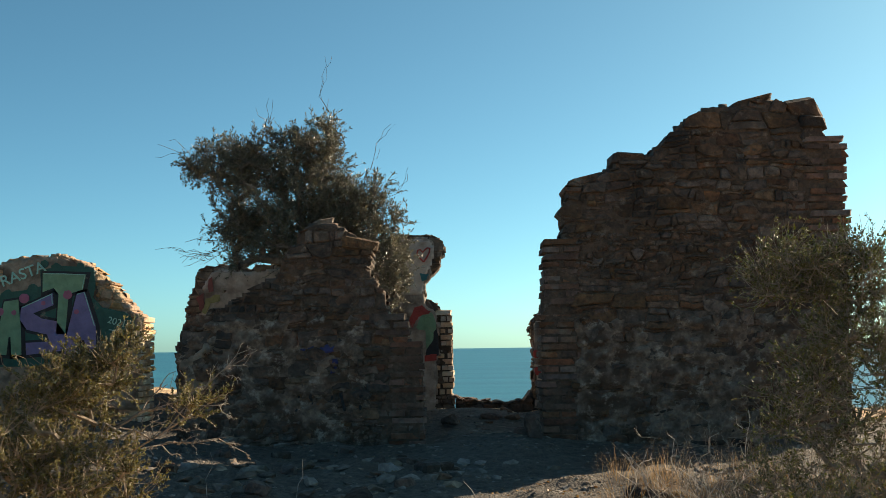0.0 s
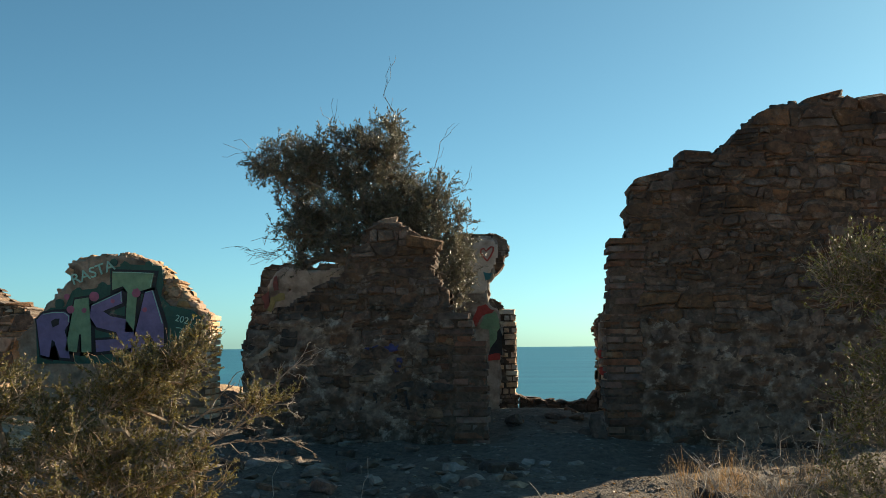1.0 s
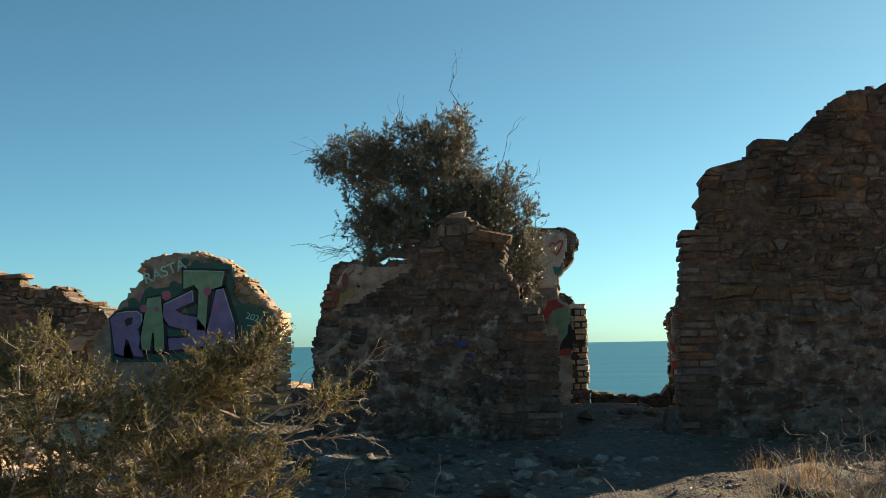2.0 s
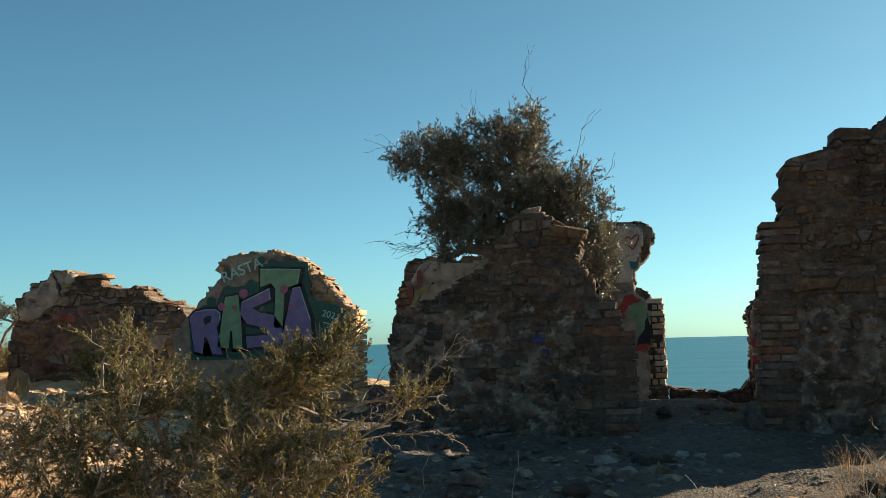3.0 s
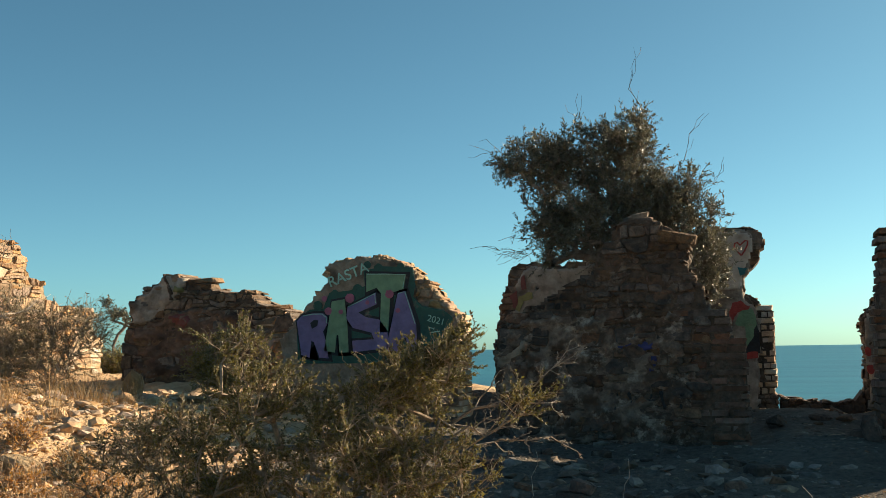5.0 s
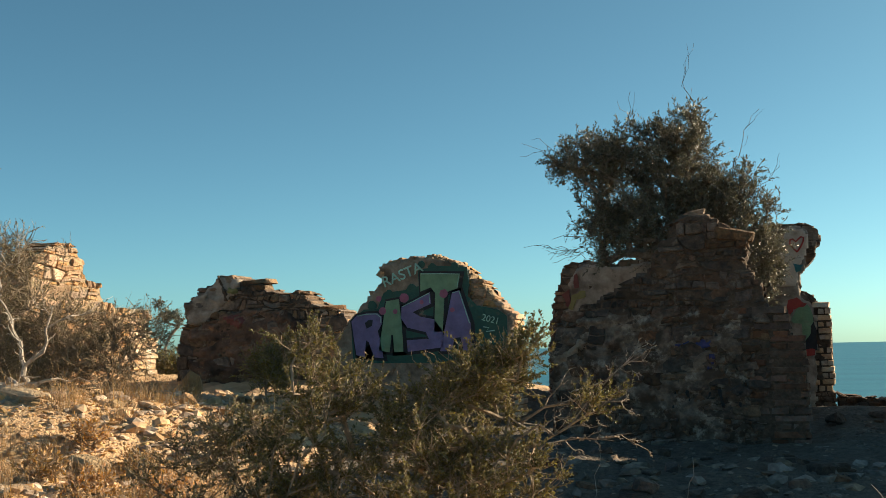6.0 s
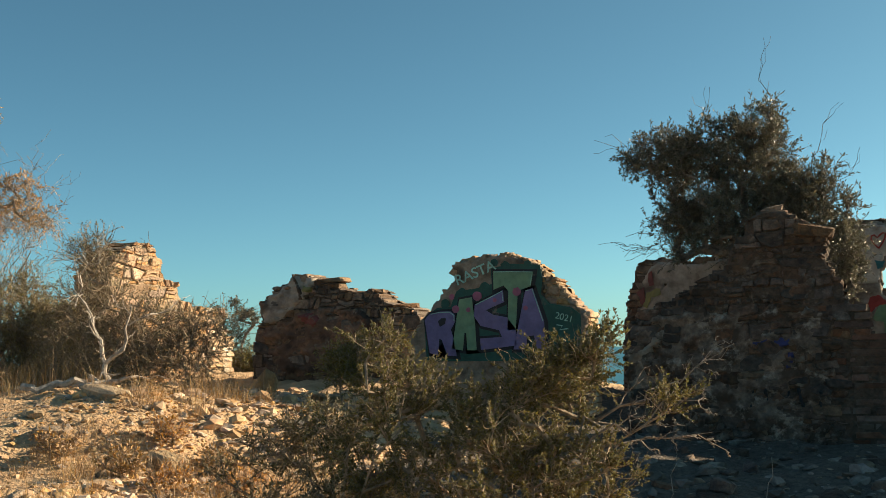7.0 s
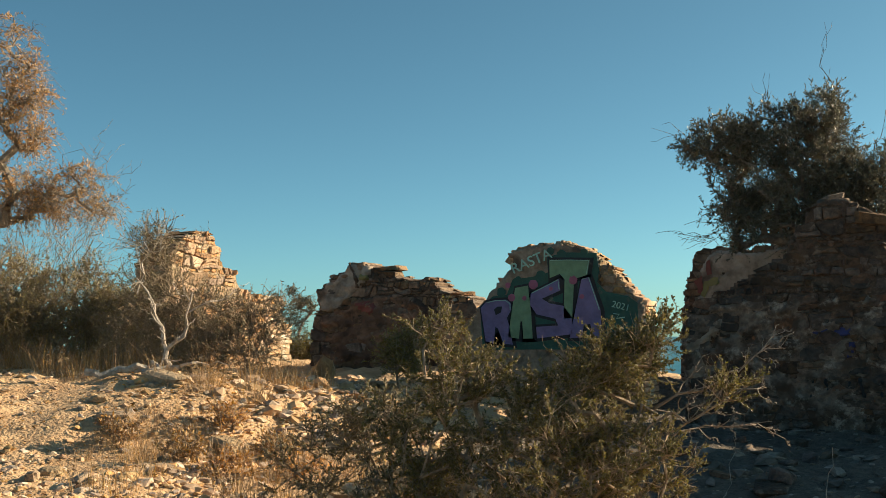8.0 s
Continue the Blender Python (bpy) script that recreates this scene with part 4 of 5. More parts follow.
# ---------------------------------------------------------------- plants
def leaf_mesh(centres, dirs, size, width, rng, mat, spread_=0.5):
    """One folded blade of four points for each place."""
    n = len(centres)
    c, d = np.asarray(centres), np.asarray(dirs)
    d = d + rng.normal(0, spread_, (n, 3))
    d /= np.linalg.norm(d, axis=1, keepdims=True) + 1e-9
    s = np.cross(d, rng.normal(0, 1, (n, 3)))
    s /= np.linalg.norm(s, axis=1, keepdims=True) + 1e-9
    u = np.cross(d, s)
    L = size * rng.uniform(0.6, 1.35, (n, 1))
    W = L * width
    v = np.stack([c, c + d * L * 0.5 + s * W + u * W * 0.4, c + d * L, c + d * L * 0.5 - s * W + u * W * 0.4], 1).reshape(-1, 3)
    k = np.arange(n)[:, None] * 4
    tri = np.concatenate([k + np.array([[0, 1, 2]]), k + np.array([[0, 2, 3]])], 1).reshape(-1, 3)
    me = bpy.data.meshes.new("leaves")
    me.vertices.add(len(v))
    me.vertices.foreach_set("co", v.ravel())
    me.loops.add(len(tri) * 3)
    me.loops.foreach_set("vertex_index", tri.ravel())
    me.polygons.add(len(tri))
    me.polygons.foreach_set("loop_start", np.arange(len(tri)) * 3)
    me.update(calc_edges=True)
    me.materials.append(mat)
    return me


def plant(name, base, blobs, label, category, leaf, bark, seed, targets=300, twigs=4, leaves=14, leaf_size=0.03, leaf_width=0.2,
          trunk=0.05, tip=0.0025, twig=0.16, start=None, droop=0.0, bare=0.0, group="", stems=1):
    """A tree or shrub: limbs reach from the foot to places spread through the crown's masses, twigs and leaves grow at their ends.
    blobs: (x, y, z, rx, ry, rz, share)."""
    rng = np.random.default_rng(seed)
    bx, by, bz = base
    top = thing(name, pose(bx, by, bz), label, category, group)
    o = np.array(base)
    nodes, par = [], []
    for s in range(stems):
        off = np.array([rng.normal(0, 0.06), rng.normal(0, 0.06), 0]) if stems > 1 else np.zeros(3)
        nodes.append(o + off + np.array([0, 0, -0.08]))
        par.append(-1)
    if start:
        prev = 0
        for q in start:
            nodes.append(np.array(q, float))
            par.append(prev)
            prev = len(nodes) - 1
    share = np.array([b[6] for b in blobs], float)
    pick = rng.choice(len(blobs), targets, p=share / share.sum())
    goals = []
    for k in pick:
        b = blobs[k]
        d = rng.normal(0, 1, 3)
        d /= np.linalg.norm(d)
        goals.append(np.array(b[:3]) + d * np.array(b[3:6]) * rng.uniform(0.15, 1.0) ** 0.45)
    goals.sort(key=lambda g: np.linalg.norm(g - o))
    tips = []
    store = np.zeros((targets * 14 + 50, 3))
    store[:len(nodes)] = nodes
    for g in goals:
        P = store[:len(nodes)]
        dist = np.linalg.norm(P - g, axis=1)
        near = int(np.argmin(dist + 0.25 * np.clip(P[:, 2] - g[2], 0, None)))
        a = P[near]
        steps = max(1, min(12, int(dist[near] / 0.16)))
        side = rng.normal(0, 0.05, 3) * min(1.0, dist[near] * 2)
        prev = near
        for i in range(1, steps + 1):
            t = i / steps
            q = a + (g - a) * t + side * math.sin(math.pi * t) + rng.normal(0, 0.008, 3)
            q[2] += 0.10 * dist[near] * (math.sin(math.pi * t)) * (1 if droop <= 0 else -0.3)
            store[len(nodes)] = q
            nodes.append(q)
            par.append(prev)
            prev = len(nodes) - 1
        tips.append(prev)
    load = np.zeros(len(nodes))
    for t in tips:
        load[t] += 1
    for i in range(len(nodes) - 1, -1, -1):
        if par[i] >= 0:
            load[par[i]] += max(load[i], 0.2)
    rad = np.maximum(tip, trunk * (load / max(load.max(), 1)) ** 0.5)
    wood = Heap()
    for i in range(len(nodes)):
        p = par[i]
        if p >= 0:
            r0 = min(rad[p], rad[i] * 1.5)
            tube(wood, [nodes[p] - o, nodes[i] - o], [r0, rad[i]], 6 if rad[i] > 0.012 else 4)
    C, D = [], []
    for t in tips:
        base_dir = nodes[t] - (nodes[par[t]] if par[t] >= 0 else o)
        base_dir = base_dir / (np.linalg.norm(base_dir) + 1e-6)
        for _ in range(twigs):
            d = base_dir + rng.normal(0, 0.7, 3) + np.array([0, 0, 0.35 - droop])
            d /= np.linalg.norm(d) + 1e-6
            ln = twig * rng.uniform(0.5, 1.4)
            bend = rng.normal(0, 0.12, 3) * ln
            pts = [nodes[t] + d * ln * k / 3 + bend * math.sin(k) - np.array([0, 0, droop * ln * (k / 3) ** 2]) for k in range(4)]
            tube(wood, [p - o for p in pts], [tip, tip * 0.85, tip * 0.7, tip * 0.4], 3)
            if rng.random() < bare:
                continue
            for _ in range(leaves):
                u = rng.uniform(0.1, 1.0) * 3
                k = min(int(u), 2)
                C.append(pts[k] + (pts[k + 1] - pts[k]) * (u - k) - o)
                D.append(d)
    part("trunk", wood.mesh(bark, "trunk"), top)
    if C:
        part("crown", leaf_mesh(C, D, leaf_size, leaf_width, rng, leaf, 0.75), top)
    return top


# olive growing between the walls
plant("olive_tree", (-1.1, 10.6, 0.85), [
    (-2.0, 10.7, 3.28, 0.4, 0.4, 0.2, 4.5), (-1.5, 10.7, 3.38, 0.45, 0.4, 0.2, 4), (-1.15, 10.8, 3.5, 0.18, 0.3, 0.26, 2.6), (-1.7, 10.7, 2.95, 0.45, 0.45, 0.3, 5),
    (-1.55, 10.7, 2.65, 0.4, 0.4, 0.22, 4), (-1.15, 10.8, 3.1, 0.35, 0.4, 0.35, 5), (-0.95, 10.8, 2.85, 0.35, 0.35, 0.3, 5), (-0.72, 10.8, 2.75, 0.22, 0.35, 0.3, 2.6), (-0.52, 10.8, 2.3, 0.17, 0.3, 0.36, 4.2),
    (-1.2, 10.8, 2.5, 0.5, 0.3, 0.3, 3), (-0.6, 10.8, 3.0, 0.12, 0.3, 0.15, 0.6), (-0.42, 10.8, 2.6, 0.1, 0.25, 0.28, 0.9), (-1.9, 10.7, 2.7, 0.25, 0.3, 0.2, 1.6), (-1.85, 10.6, 2.45, 0.2, 0.3, 0.1, 0.6)],
      "dense grey-green olive tree growing behind a ruined wall", "tree", LEAF_OLIVE, BARK, 31, targets=880, twigs=6, leaves=19, leaf_size=0.034, leaf_width=0.14,
      trunk=0.09, twig=0.15, start=[(-1.1, 10.6, 1.4), (-1.2, 10.65, 1.9), (-1.25, 10.7, 2.4)])
# broad bush before the graffiti wall
plant("bush", (-1.95, 4.9, gz(-1.95, 4.9)), [
    (-2.35, 4.8, 1.18, 0.22, 0.4, 0.22, 3), (-2.2, 4.85, 1.42, 0.14, 0.3, 0.16, 2), (-1.78, 5.0, 1.25, 0.3, 0.4, 0.18, 4), (-1.64, 5.05, 1.44, 0.15, 0.3, 0.14, 3), (-1.46, 5.05, 1.5, 0.08, 0.15, 0.12, 1.6),
    (-1.88, 4.9, 0.98, 0.45, 0.4, 0.28, 9), (-1.5, 5.0, 1.02, 0.26, 0.35, 0.2, 4), (-1.1, 5.15, 1.34, 0.1, 0.15, 0.05, 0.4), (-1.4, 5.0, 1.6, 0.07, 0.1, 0.08, 1.0), (-2.42, 4.9, 1.6, 0.08, 0.15, 0.1, 1.0)],
      "sprawling half-dry olive-green bush with bare grey branches", "bush", LEAF_BUSH, BARK_TWIG, 32, targets=430, twigs=8, leaves=52, leaf_size=0.0145, leaf_width=0.22, trunk=0.035, tip=0.0017, bare=0.42, twig=0.115)


def bare_branches(name, base, limbs, label, category, mat, seed, fork=3, group="", spread_=0.55, reach=(0.3, 0.6)):
    """A dead shrub or branch: crooked limbs given by their ends, with finer forks."""
    rng = np.random.default_rng(seed)
    top = thing(name, pose(*base), label, category, group)

    def limb(heap, a, b, r0, r1, depth):
        a, b = np.array(a, float), np.array(b, float)
        ln = np.linalg.norm(b - a)
        n = max(3, int(ln / 0.07))
        pts = [a + (b - a) * k / n + (rng.normal(0, 0.045 * ln ** 0.7, 3) if 0 < k < n else 0) for k in range(n + 1)]
        tube(heap, pts, [r0 + (r1 - r0) * k / n for k in range(n + 1)], 6 if r0 > 0.008 else 4)
        if depth > 0:
            for _ in range(fork):
                k = int(rng.integers(max(1, n // 3), n + 1))
                d = (b - a) / (ln + 1e-6) + rng.normal(0, spread_, 3)
                d /= np.linalg.norm(d)
                rr = (r0 + (r1 - r0) * k / n) * 0.6
                limb(heap, pts[k], pts[k] + d * ln * rng.uniform(*reach), max(rr, 0.002), max(rr * 0.4, 0.0014), depth - 1)

    for (a, b, r0, r1, depth) in limbs:
        heap = Heap()
        limb(heap, a, b, r0, r1, depth)
        part("branch", heap.mesh(mat, "branch"), top)
    return top


# long shoots that stand out of the olive's crown
bare_branches("olive_shoots", (-1.1, 10.8, 3.0), [
    ((0, 0, 0.4), (-0.02, 0, 1.15), 0.005, 0.002, 1), ((0.3, 0, 0), (0.52, 0, 0.55), 0.005, 0.002, 1), ((-0.5, 0, 0.3), (-0.48, 0, 0.78), 0.004, 0.002, 1),
    ((-0.9, 0, 0.2), (-1.38, 0, 0.45), 0.004, 0.002, 1), ((-0.6, 0, -0.5), (-1.28, -0.2, -0.42), 0.006, 0.002, 2), ((-0.5, 0, -0.6), (-1.1, -0.2, -0.62), 0.006, 0.002, 2),
    ((0.35, 0, -0.2), (0.72, 0, 0.1), 0.004, 0.002, 1)],
              "long thin bare shoots of the olive tree", "branch", BARK, 61, fork=4, spread_=0.4)
# crooked grey branches reaching out of the broad bush
bare_branches("dead_branch", (-1.95, 4.9, gz(-1.95, 4.9)), [
    ((0.1, 0, 0.2), (0.62, 0.2, 0.72), 0.01156, 0.0063, 2), ((0.62, 0.2, 0.72), (1.02, 0.34, 0.93), 0.00612, 0.0021, 2), ((0.0, -0.05, 0.2), (0.5, 0.15, 0.58), 0.01088, 0.0063, 2), ((0.5, 0.15, 0.58), (0.95, 0.25, 0.74), 0.00612, 0.0021, 3),
    ((0.5, 0.15, 0.55), (1.0, 0.3, 0.6), 0.00476, 0.0014, 3), ((-0.3, -0.1, 0.15), (0.45, -0.1, 0.42), 0.0102, 0.0028, 1), ((-0.75, -0.1, 0.35), (-0.25, -0.15, 0.12), 0.00952, 0.0042, 1)],
              "crooked bare grey branches leaning out of a bush", "branch", BARK_GREY, 62, fork=5, spread_=0.6, reach=(0.12, 0.4))
# low shrubs beside the broad bush
plant("bush", (-2.95, 5.0, gz(-2.95, 5.0)), [(-2.95, 5.0, 0.98, 0.35, 0.3, 0.22, 3), (-2.75, 4.95, 1.18, 0.2, 0.25, 0.15, 2), (-2.6, 4.7, 0.8, 0.35, 0.3, 0.25, 3)],
      "low grey-green shrub on stony ground", "bush", LEAF_GREY, BARK_TWIG, 34, targets=110, twigs=6, leaves=22, leaf_size=0.022, leaf_width=0.18, trunk=0.018, bare=0.25, twig=0.13, stems=4)
plant("bush", (-2.4, 4.75, gz(-2.4, 4.75)), [(-2.38, 4.72, 0.9, 0.08, 0.08, 0.14, 1)],
      "small fresh green shrub", "bush", LEAF_GREEN, BARK_TWIG, 35, targets=40, twigs=6, leaves=20, leaf_size=0.02, leaf_width=0.12, trunk=0.008, twig=0.1)
plant("bush", (-4.3, 8.6, gz(-4.3, 8.6)), [(-4.3, 8.6, 1.42, 0.14, 0.14, 0.2, 1)],
      "small fresh green shrub", "bush", LEAF_GREEN, BARK_TWIG, 36, targets=60, twigs=6, leaves=20, leaf_size=0.03, leaf_width=0.12, trunk=0.01, twig=0.14)
# bush before the tall wall
plant("bush", (1.95, 5.3, gz(1.95, 5.3)), [
    (1.6, 5.3, 1.9, 0.19, 0.25, 0.12, 3), (1.88, 5.3, 1.88, 0.22, 0.25, 0.15, 4), (2.0, 5.3, 1.6, 0.25, 0.3, 0.25, 4), (1.75, 5.25, 1.5, 0.22, 0.3, 0.2, 2), (1.68, 5.2, 1.2, 0.32, 0.3, 0.22, 3), (1.75, 5.1, 0.85, 0.45, 0.35, 0.22, 4),
    (2.3, 5.3, 1.2, 0.4, 0.4, 0.5, 4)],
      "thin twiggy bush with green tips, shade put into its leaf colour", "bush", LEAF_SHADED, BARK, 33, targets=480, twigs=7, leaves=26, leaf_size=0.016, leaf_width=0.22, trunk=0.022, tip=0.002, bare=0.5, twig=0.15, stems=4)
# out of view: a bush added only to shade the sunlit ground patch
x, y = 3.85, 8.35
plant("bush", (x, y, gz(x, y)), [(x, y, 1.5, 0.5, 0.4, 0.5, 4), (x + 0.1, y, 1.05, 0.6, 0.5, 0.35, 3), (x - 0.1, y, 1.95, 0.3, 0.3, 0.22, 2)],
      "unseen dark green bush added to shade the ground by a tall wall", "bush", LEAF_SHADED, BARK, 39, targets=320, twigs=6, leaves=26, leaf_size=0.024, leaf_width=0.22, trunk=0.03, bare=0.2, twig=0.16, stems=4)
x, y = 1.22, 5.6
bare_branches("dry_shrub", (x, y, gz(x, y)), [((0.02 * k, 0.02 * k, 0), (0.075 * k - 0.02, 0.05 * (k % 3), 0.34 + 0.06 * (k % 4)), 0.004, 0.0016, 2) for k in range(-5, 8)],
              "spiky grey twigs of a dead low shrub", "dead shrub", BARK_DEAD, 69, fork=4)
bare_branches("dry_shrub", (1.35, 5.9, gz(1.35, 5.9)), [((0.02 * k, 0.03 * k, 0), (0.07 * k - 0.1, 0.04 * k, 0.36 + 0.05 * (k % 3)), 0.004, 0.0015, 2) for k in range(-3, 6)],
              "dry grey twigs of a dead low shrub", "dead shrub", BARK, 63, fork=3)

for k, (x, y) in enumerate([(1.95, 6.3), (2.45, 6.5), (1.6, 6.6)]):
    bare_branches("dry_shrub", (x, y, gz(x, y)), [((0.02 * j, 0.02 * j, 0), (0.08 * j, 0.05 * (j % 3), 0.34 + 0.07 * (j % 3)), 0.004, 0.0015, 2) for j in range(-4, 5)],
                  "dry grey twigs of a dead low shrub", "dead shrub", BARK, 120 + k, fork=3)
# tree with rust-coloured leaves on the left slope
plant("tree", (-11.0, 9.9, gz(-11.0, 9.9)), [
    (-10.1, 10.2, 5.2, 0.25, 0.4, 0.22, 3), (-9.95, 10.2, 4.8, 0.24, 0.35, 0.18, 3), (-9.75, 10.2, 4.45, 0.2, 0.3, 0.2, 3), (-10.1, 10.2, 4.3, 0.25, 0.3, 0.2, 3), (-9.75, 10.2, 3.95, 0.2, 0.3, 0.2, 3),
    (-10.05, 10.2, 3.55, 0.25, 0.3, 0.22, 3), (-9.5, 10.2, 3.4, 0.22, 0.3, 0.15, 2), (-8.98, 10.2, 3.42, 0.16, 0.25, 0.16, 1.6), (-8.68, 10.2, 3.1, 0.14, 0.2, 0.12, 1.2), (-9.3, 10.2, 3.15, 0.25, 0.3, 0.15, 2),
    (-9.8, 10.2, 3.2, 0.3, 0.3, 0.2, 3), (-10.8, 10.1, 4.6, 0.5, 0.6, 0.9, 5)],
      "slender tree with drooping rust-brown leaves and grey twigs", "tree", LEAF_RUST, BARK_TWIG, 41, targets=430, twigs=6, leaves=9, leaf_size=0.042, leaf_width=0.15, trunk=0.07, tip=0.003, twig=0.22, bare=0.42,
      droop=0.5, start=[(-10.9, 9.9, 2.2), (-10.8, 10.0, 2.9)])
bare_branches("bare_shrub", (-9.0, 9.3, gz(-9.0, 9.3)), [((0.05 * k, 0, 0), (0.24 * k - 0.3, 0.05 * k, 1.05 + 0.1 * (k % 3)), 0.011, 0.003, 3) for k in range(-4, 6)],
              "leafless grey shrub with dense fine twigs", "shrub", BARK_TWIG, 64, fork=4)
bare_branches("bare_shrub", (-7.2, 8.2, gz(-7.2, 8.2)), [((0.05 * k, 0, 0), (0.16 * k, 0.05 * k, 0.5 + 0.08 * (k % 3)), 0.008, 0.0025, 3) for k in range(-4, 6)],
              "leafless grey shrub with dense fine twigs", "shrub", BARK, 68, fork=4)
bare_branches("bare_shrub", (-9.7, 10.1, gz(-9.7, 10.1)), [((0.06 * k, 0, 0), (0.2 * k + 0.1, 0.05 * (k % 3), 1.25 + 0.2 * (k % 3)), 0.014, 0.003, 3) for k in range(-4, 6)],
              "leafless grey shrub with long arching twigs", "shrub", BARK_TWIG, 71, fork=4, spread_=0.45)
# green-brown shrubs on the left slope
for k, (x, y, r, h) in enumerate([(-7.9, 7.7, 0.6, 0.95), (-7.1, 7.9, 0.5, 0.85), (-6.6, 7.9, 0.4, 0.65), (-8.7, 7.6, 0.7, 1.05), (-7.5, 7.4, 0.45, 0.5)]):
    z = gz(x, y)
    plant("shrub", (x, y, z), [(x, y, z + h * 0.65, r, r * 0.8, h * 0.4, 3), (x + 0.1, y, z + h * 0.25, r, r * 0.8, h * 0.25, 2)],
          "rounded olive-brown scrub on a dry slope", "shrub", LEAF_SCRUB, BARK_TWIG, 70 + k, targets=280, twigs=6, leaves=24, leaf_size=0.023, leaf_width=0.15, trunk=0.018, bare=0.25,
          twig=0.17, stems=5, group="slope shrubs")
# grey thicket that half hides the far wall
plant("shrub", (-5.7, 7.75, gz(-5.7, 7.75)), [
    (-6.1, 7.75, 2.35, 0.17, 0.2, 0.2, 2), (-6.05, 7.7, 1.95, 0.25, 0.25, 0.3, 3), (-5.6, 7.8, 1.72, 0.4, 0.3, 0.25, 5), (-5.2, 8.0, 1.72, 0.3, 0.3, 0.2, 3), (-5.5, 7.7, 1.5, 0.5, 0.3, 0.18, 4), (-6.1, 7.6, 1.6, 0.35, 0.3, 0.25, 3)],
      "tangled grey half-bare thicket before a stone wall", "shrub", LEAF_GREY, BARK_TWIG, 44, targets=480, twigs=7, leaves=14, leaf_size=0.02, leaf_width=0.16, trunk=0.022, bare=0.45, twig=0.17, stems=6)
bare_branches("dead_shrub", (-5.5, 7.15, gz(-5.5, 7.15)), [
    ((0, 0, 0), (-0.05, 0, 0.18), 0.022, 0.018, 0), ((-0.05, 0, 0.18), (-0.16, 0.0, 0.45), 0.017, 0.012, 2), ((-0.16, 0, 0.45), (-0.36, 0.05, 0.72), 0.012, 0.005, 2), ((-0.05, 0, 0.18), (0.12, 0.02, 0.35), 0.016, 0.011, 1),
    ((0.12, 0.02, 0.35), (0.16, 0.02, 0.6), 0.011, 0.004, 2), ((-0.36, 0.05, 0.6), (-0.3, 0.05, 1.0), 0.008, 0.003, 2), ((0.14, 0, 0.45), (0.5, 0.1, 0.62), 0.007, 0.003, 2)],
              "forked pale dead shrub trunk with bare twigs", "dead shrub", BARK_DEAD, 65, fork=3)
bare_branches("fallen_branch", (-5.7, 6.9, gz(-5.7, 6.9) + 0.03), [((-0.3, -0.1, 0), (0.12, 0.05, 0.02), 0.03, 0.022, 0), ((-0.1, 0.1, 0.02), (0.5, 0.15, 0.06), 0.018, 0.01, 1), ((0.2, -0.1, 0), (0.45, 0.0, 0.03), 0.022, 0.016, 0)],
              "fallen dead branch lying on dry ground", "branch", BARK_DEAD, 66, fork=2)
for k, (x, y, r) in enumerate([(-4.85, 5.75, 0.1), (-4.45, 6.3, 0.12), (-4.3, 5.6, 0.1), (-3.9, 5.5, 0.13), (-4.0, 6.2, 0.12), (-3.6, 5.8, 0.13)]):
    z = gz(x, y)
    plant("dry_plant", (x, y, z), [(x, y, z + 0.07, r, r, 0.06, 1)], "low withered brown plant on stony ground", "plant", LEAF_RUST if k % 2 else STRAW, BARK_TWIG, 110 + k, targets=20, twigs=6, leaves=10, leaf_size=0.028,
          leaf_width=0.2, trunk=0.006, tip=0.0015, twig=0.09, bare=0.3, group="withered plants")
# plants behind, in the gap between the far walls
x, y = -7.5, 12.9
plant("shrub", (x, y, gz(x, y)), [(x, y, 1.42, 0.45, 0.4, 0.15, 1)], "yellow-green shrub behind broken walls", "shrub", LEAF_GREEN, BARK_TWIG, 45, targets=150, twigs=6, leaves=20, leaf_size=0.035, leaf_width=0.13, trunk=0.015,
      twig=0.16, stems=4)
x, y = -9.3, 15.5
plant("small_tree", (x, y, gz(x, y)), [(x + 0.05, y, 2.14, 0.14, 0.14, 0.1, 4), (x - 0.1, y, 2.3, 0.06, 0.06, 0.1, 1), (x + 0.2, y, 2.05, 0.06, 0.06, 0.06, 1)], "small dark lone tree on a thin trunk", "tree", LEAF_OLIVE, BARK, 46, targets=34, twigs=5, leaves=12,
      leaf_size=0.032, leaf_width=0.2, trunk=0.022, twig=0.08, start=[(x, y, 1.7)])

# ---------------------------------------------------------------- ground cover
PEBBLE_SHAPES = []
_rng = random.Random(77)
for _ in range(12):
    _bm = bmesh.new()
    bmesh.ops.create_icosphere(_bm, subdivisions=1, radius=0.6)
    for _v in _bm.verts:
        _v.co += Vector([_rng.uniform(-0.2, 0.2) for _ in range(3)])
    PEBBLE_SHAPES.append((np.array([tuple(v.co) for v in _bm.verts]), [tuple(v.index for v in f.verts) for f in _bm.faces]))
    _bm.free()
FOOTPRINTS = [(-2.3, -0.1, 9.45, 10.0), (0.7, 3.45, 9.55, 10.1), (-2.7, 4.2, 11.7, 12.3), (-4.6, -2.6, 10.1, 10.8), (-6.6, -4.5, 10.9, 11.5), (-8.0, -7.2, 9.7, 12.1)]


def on_wall(x, y):
    return any(a < x < b and c < y < d for a, b, c, d in FOOTPRINTS)


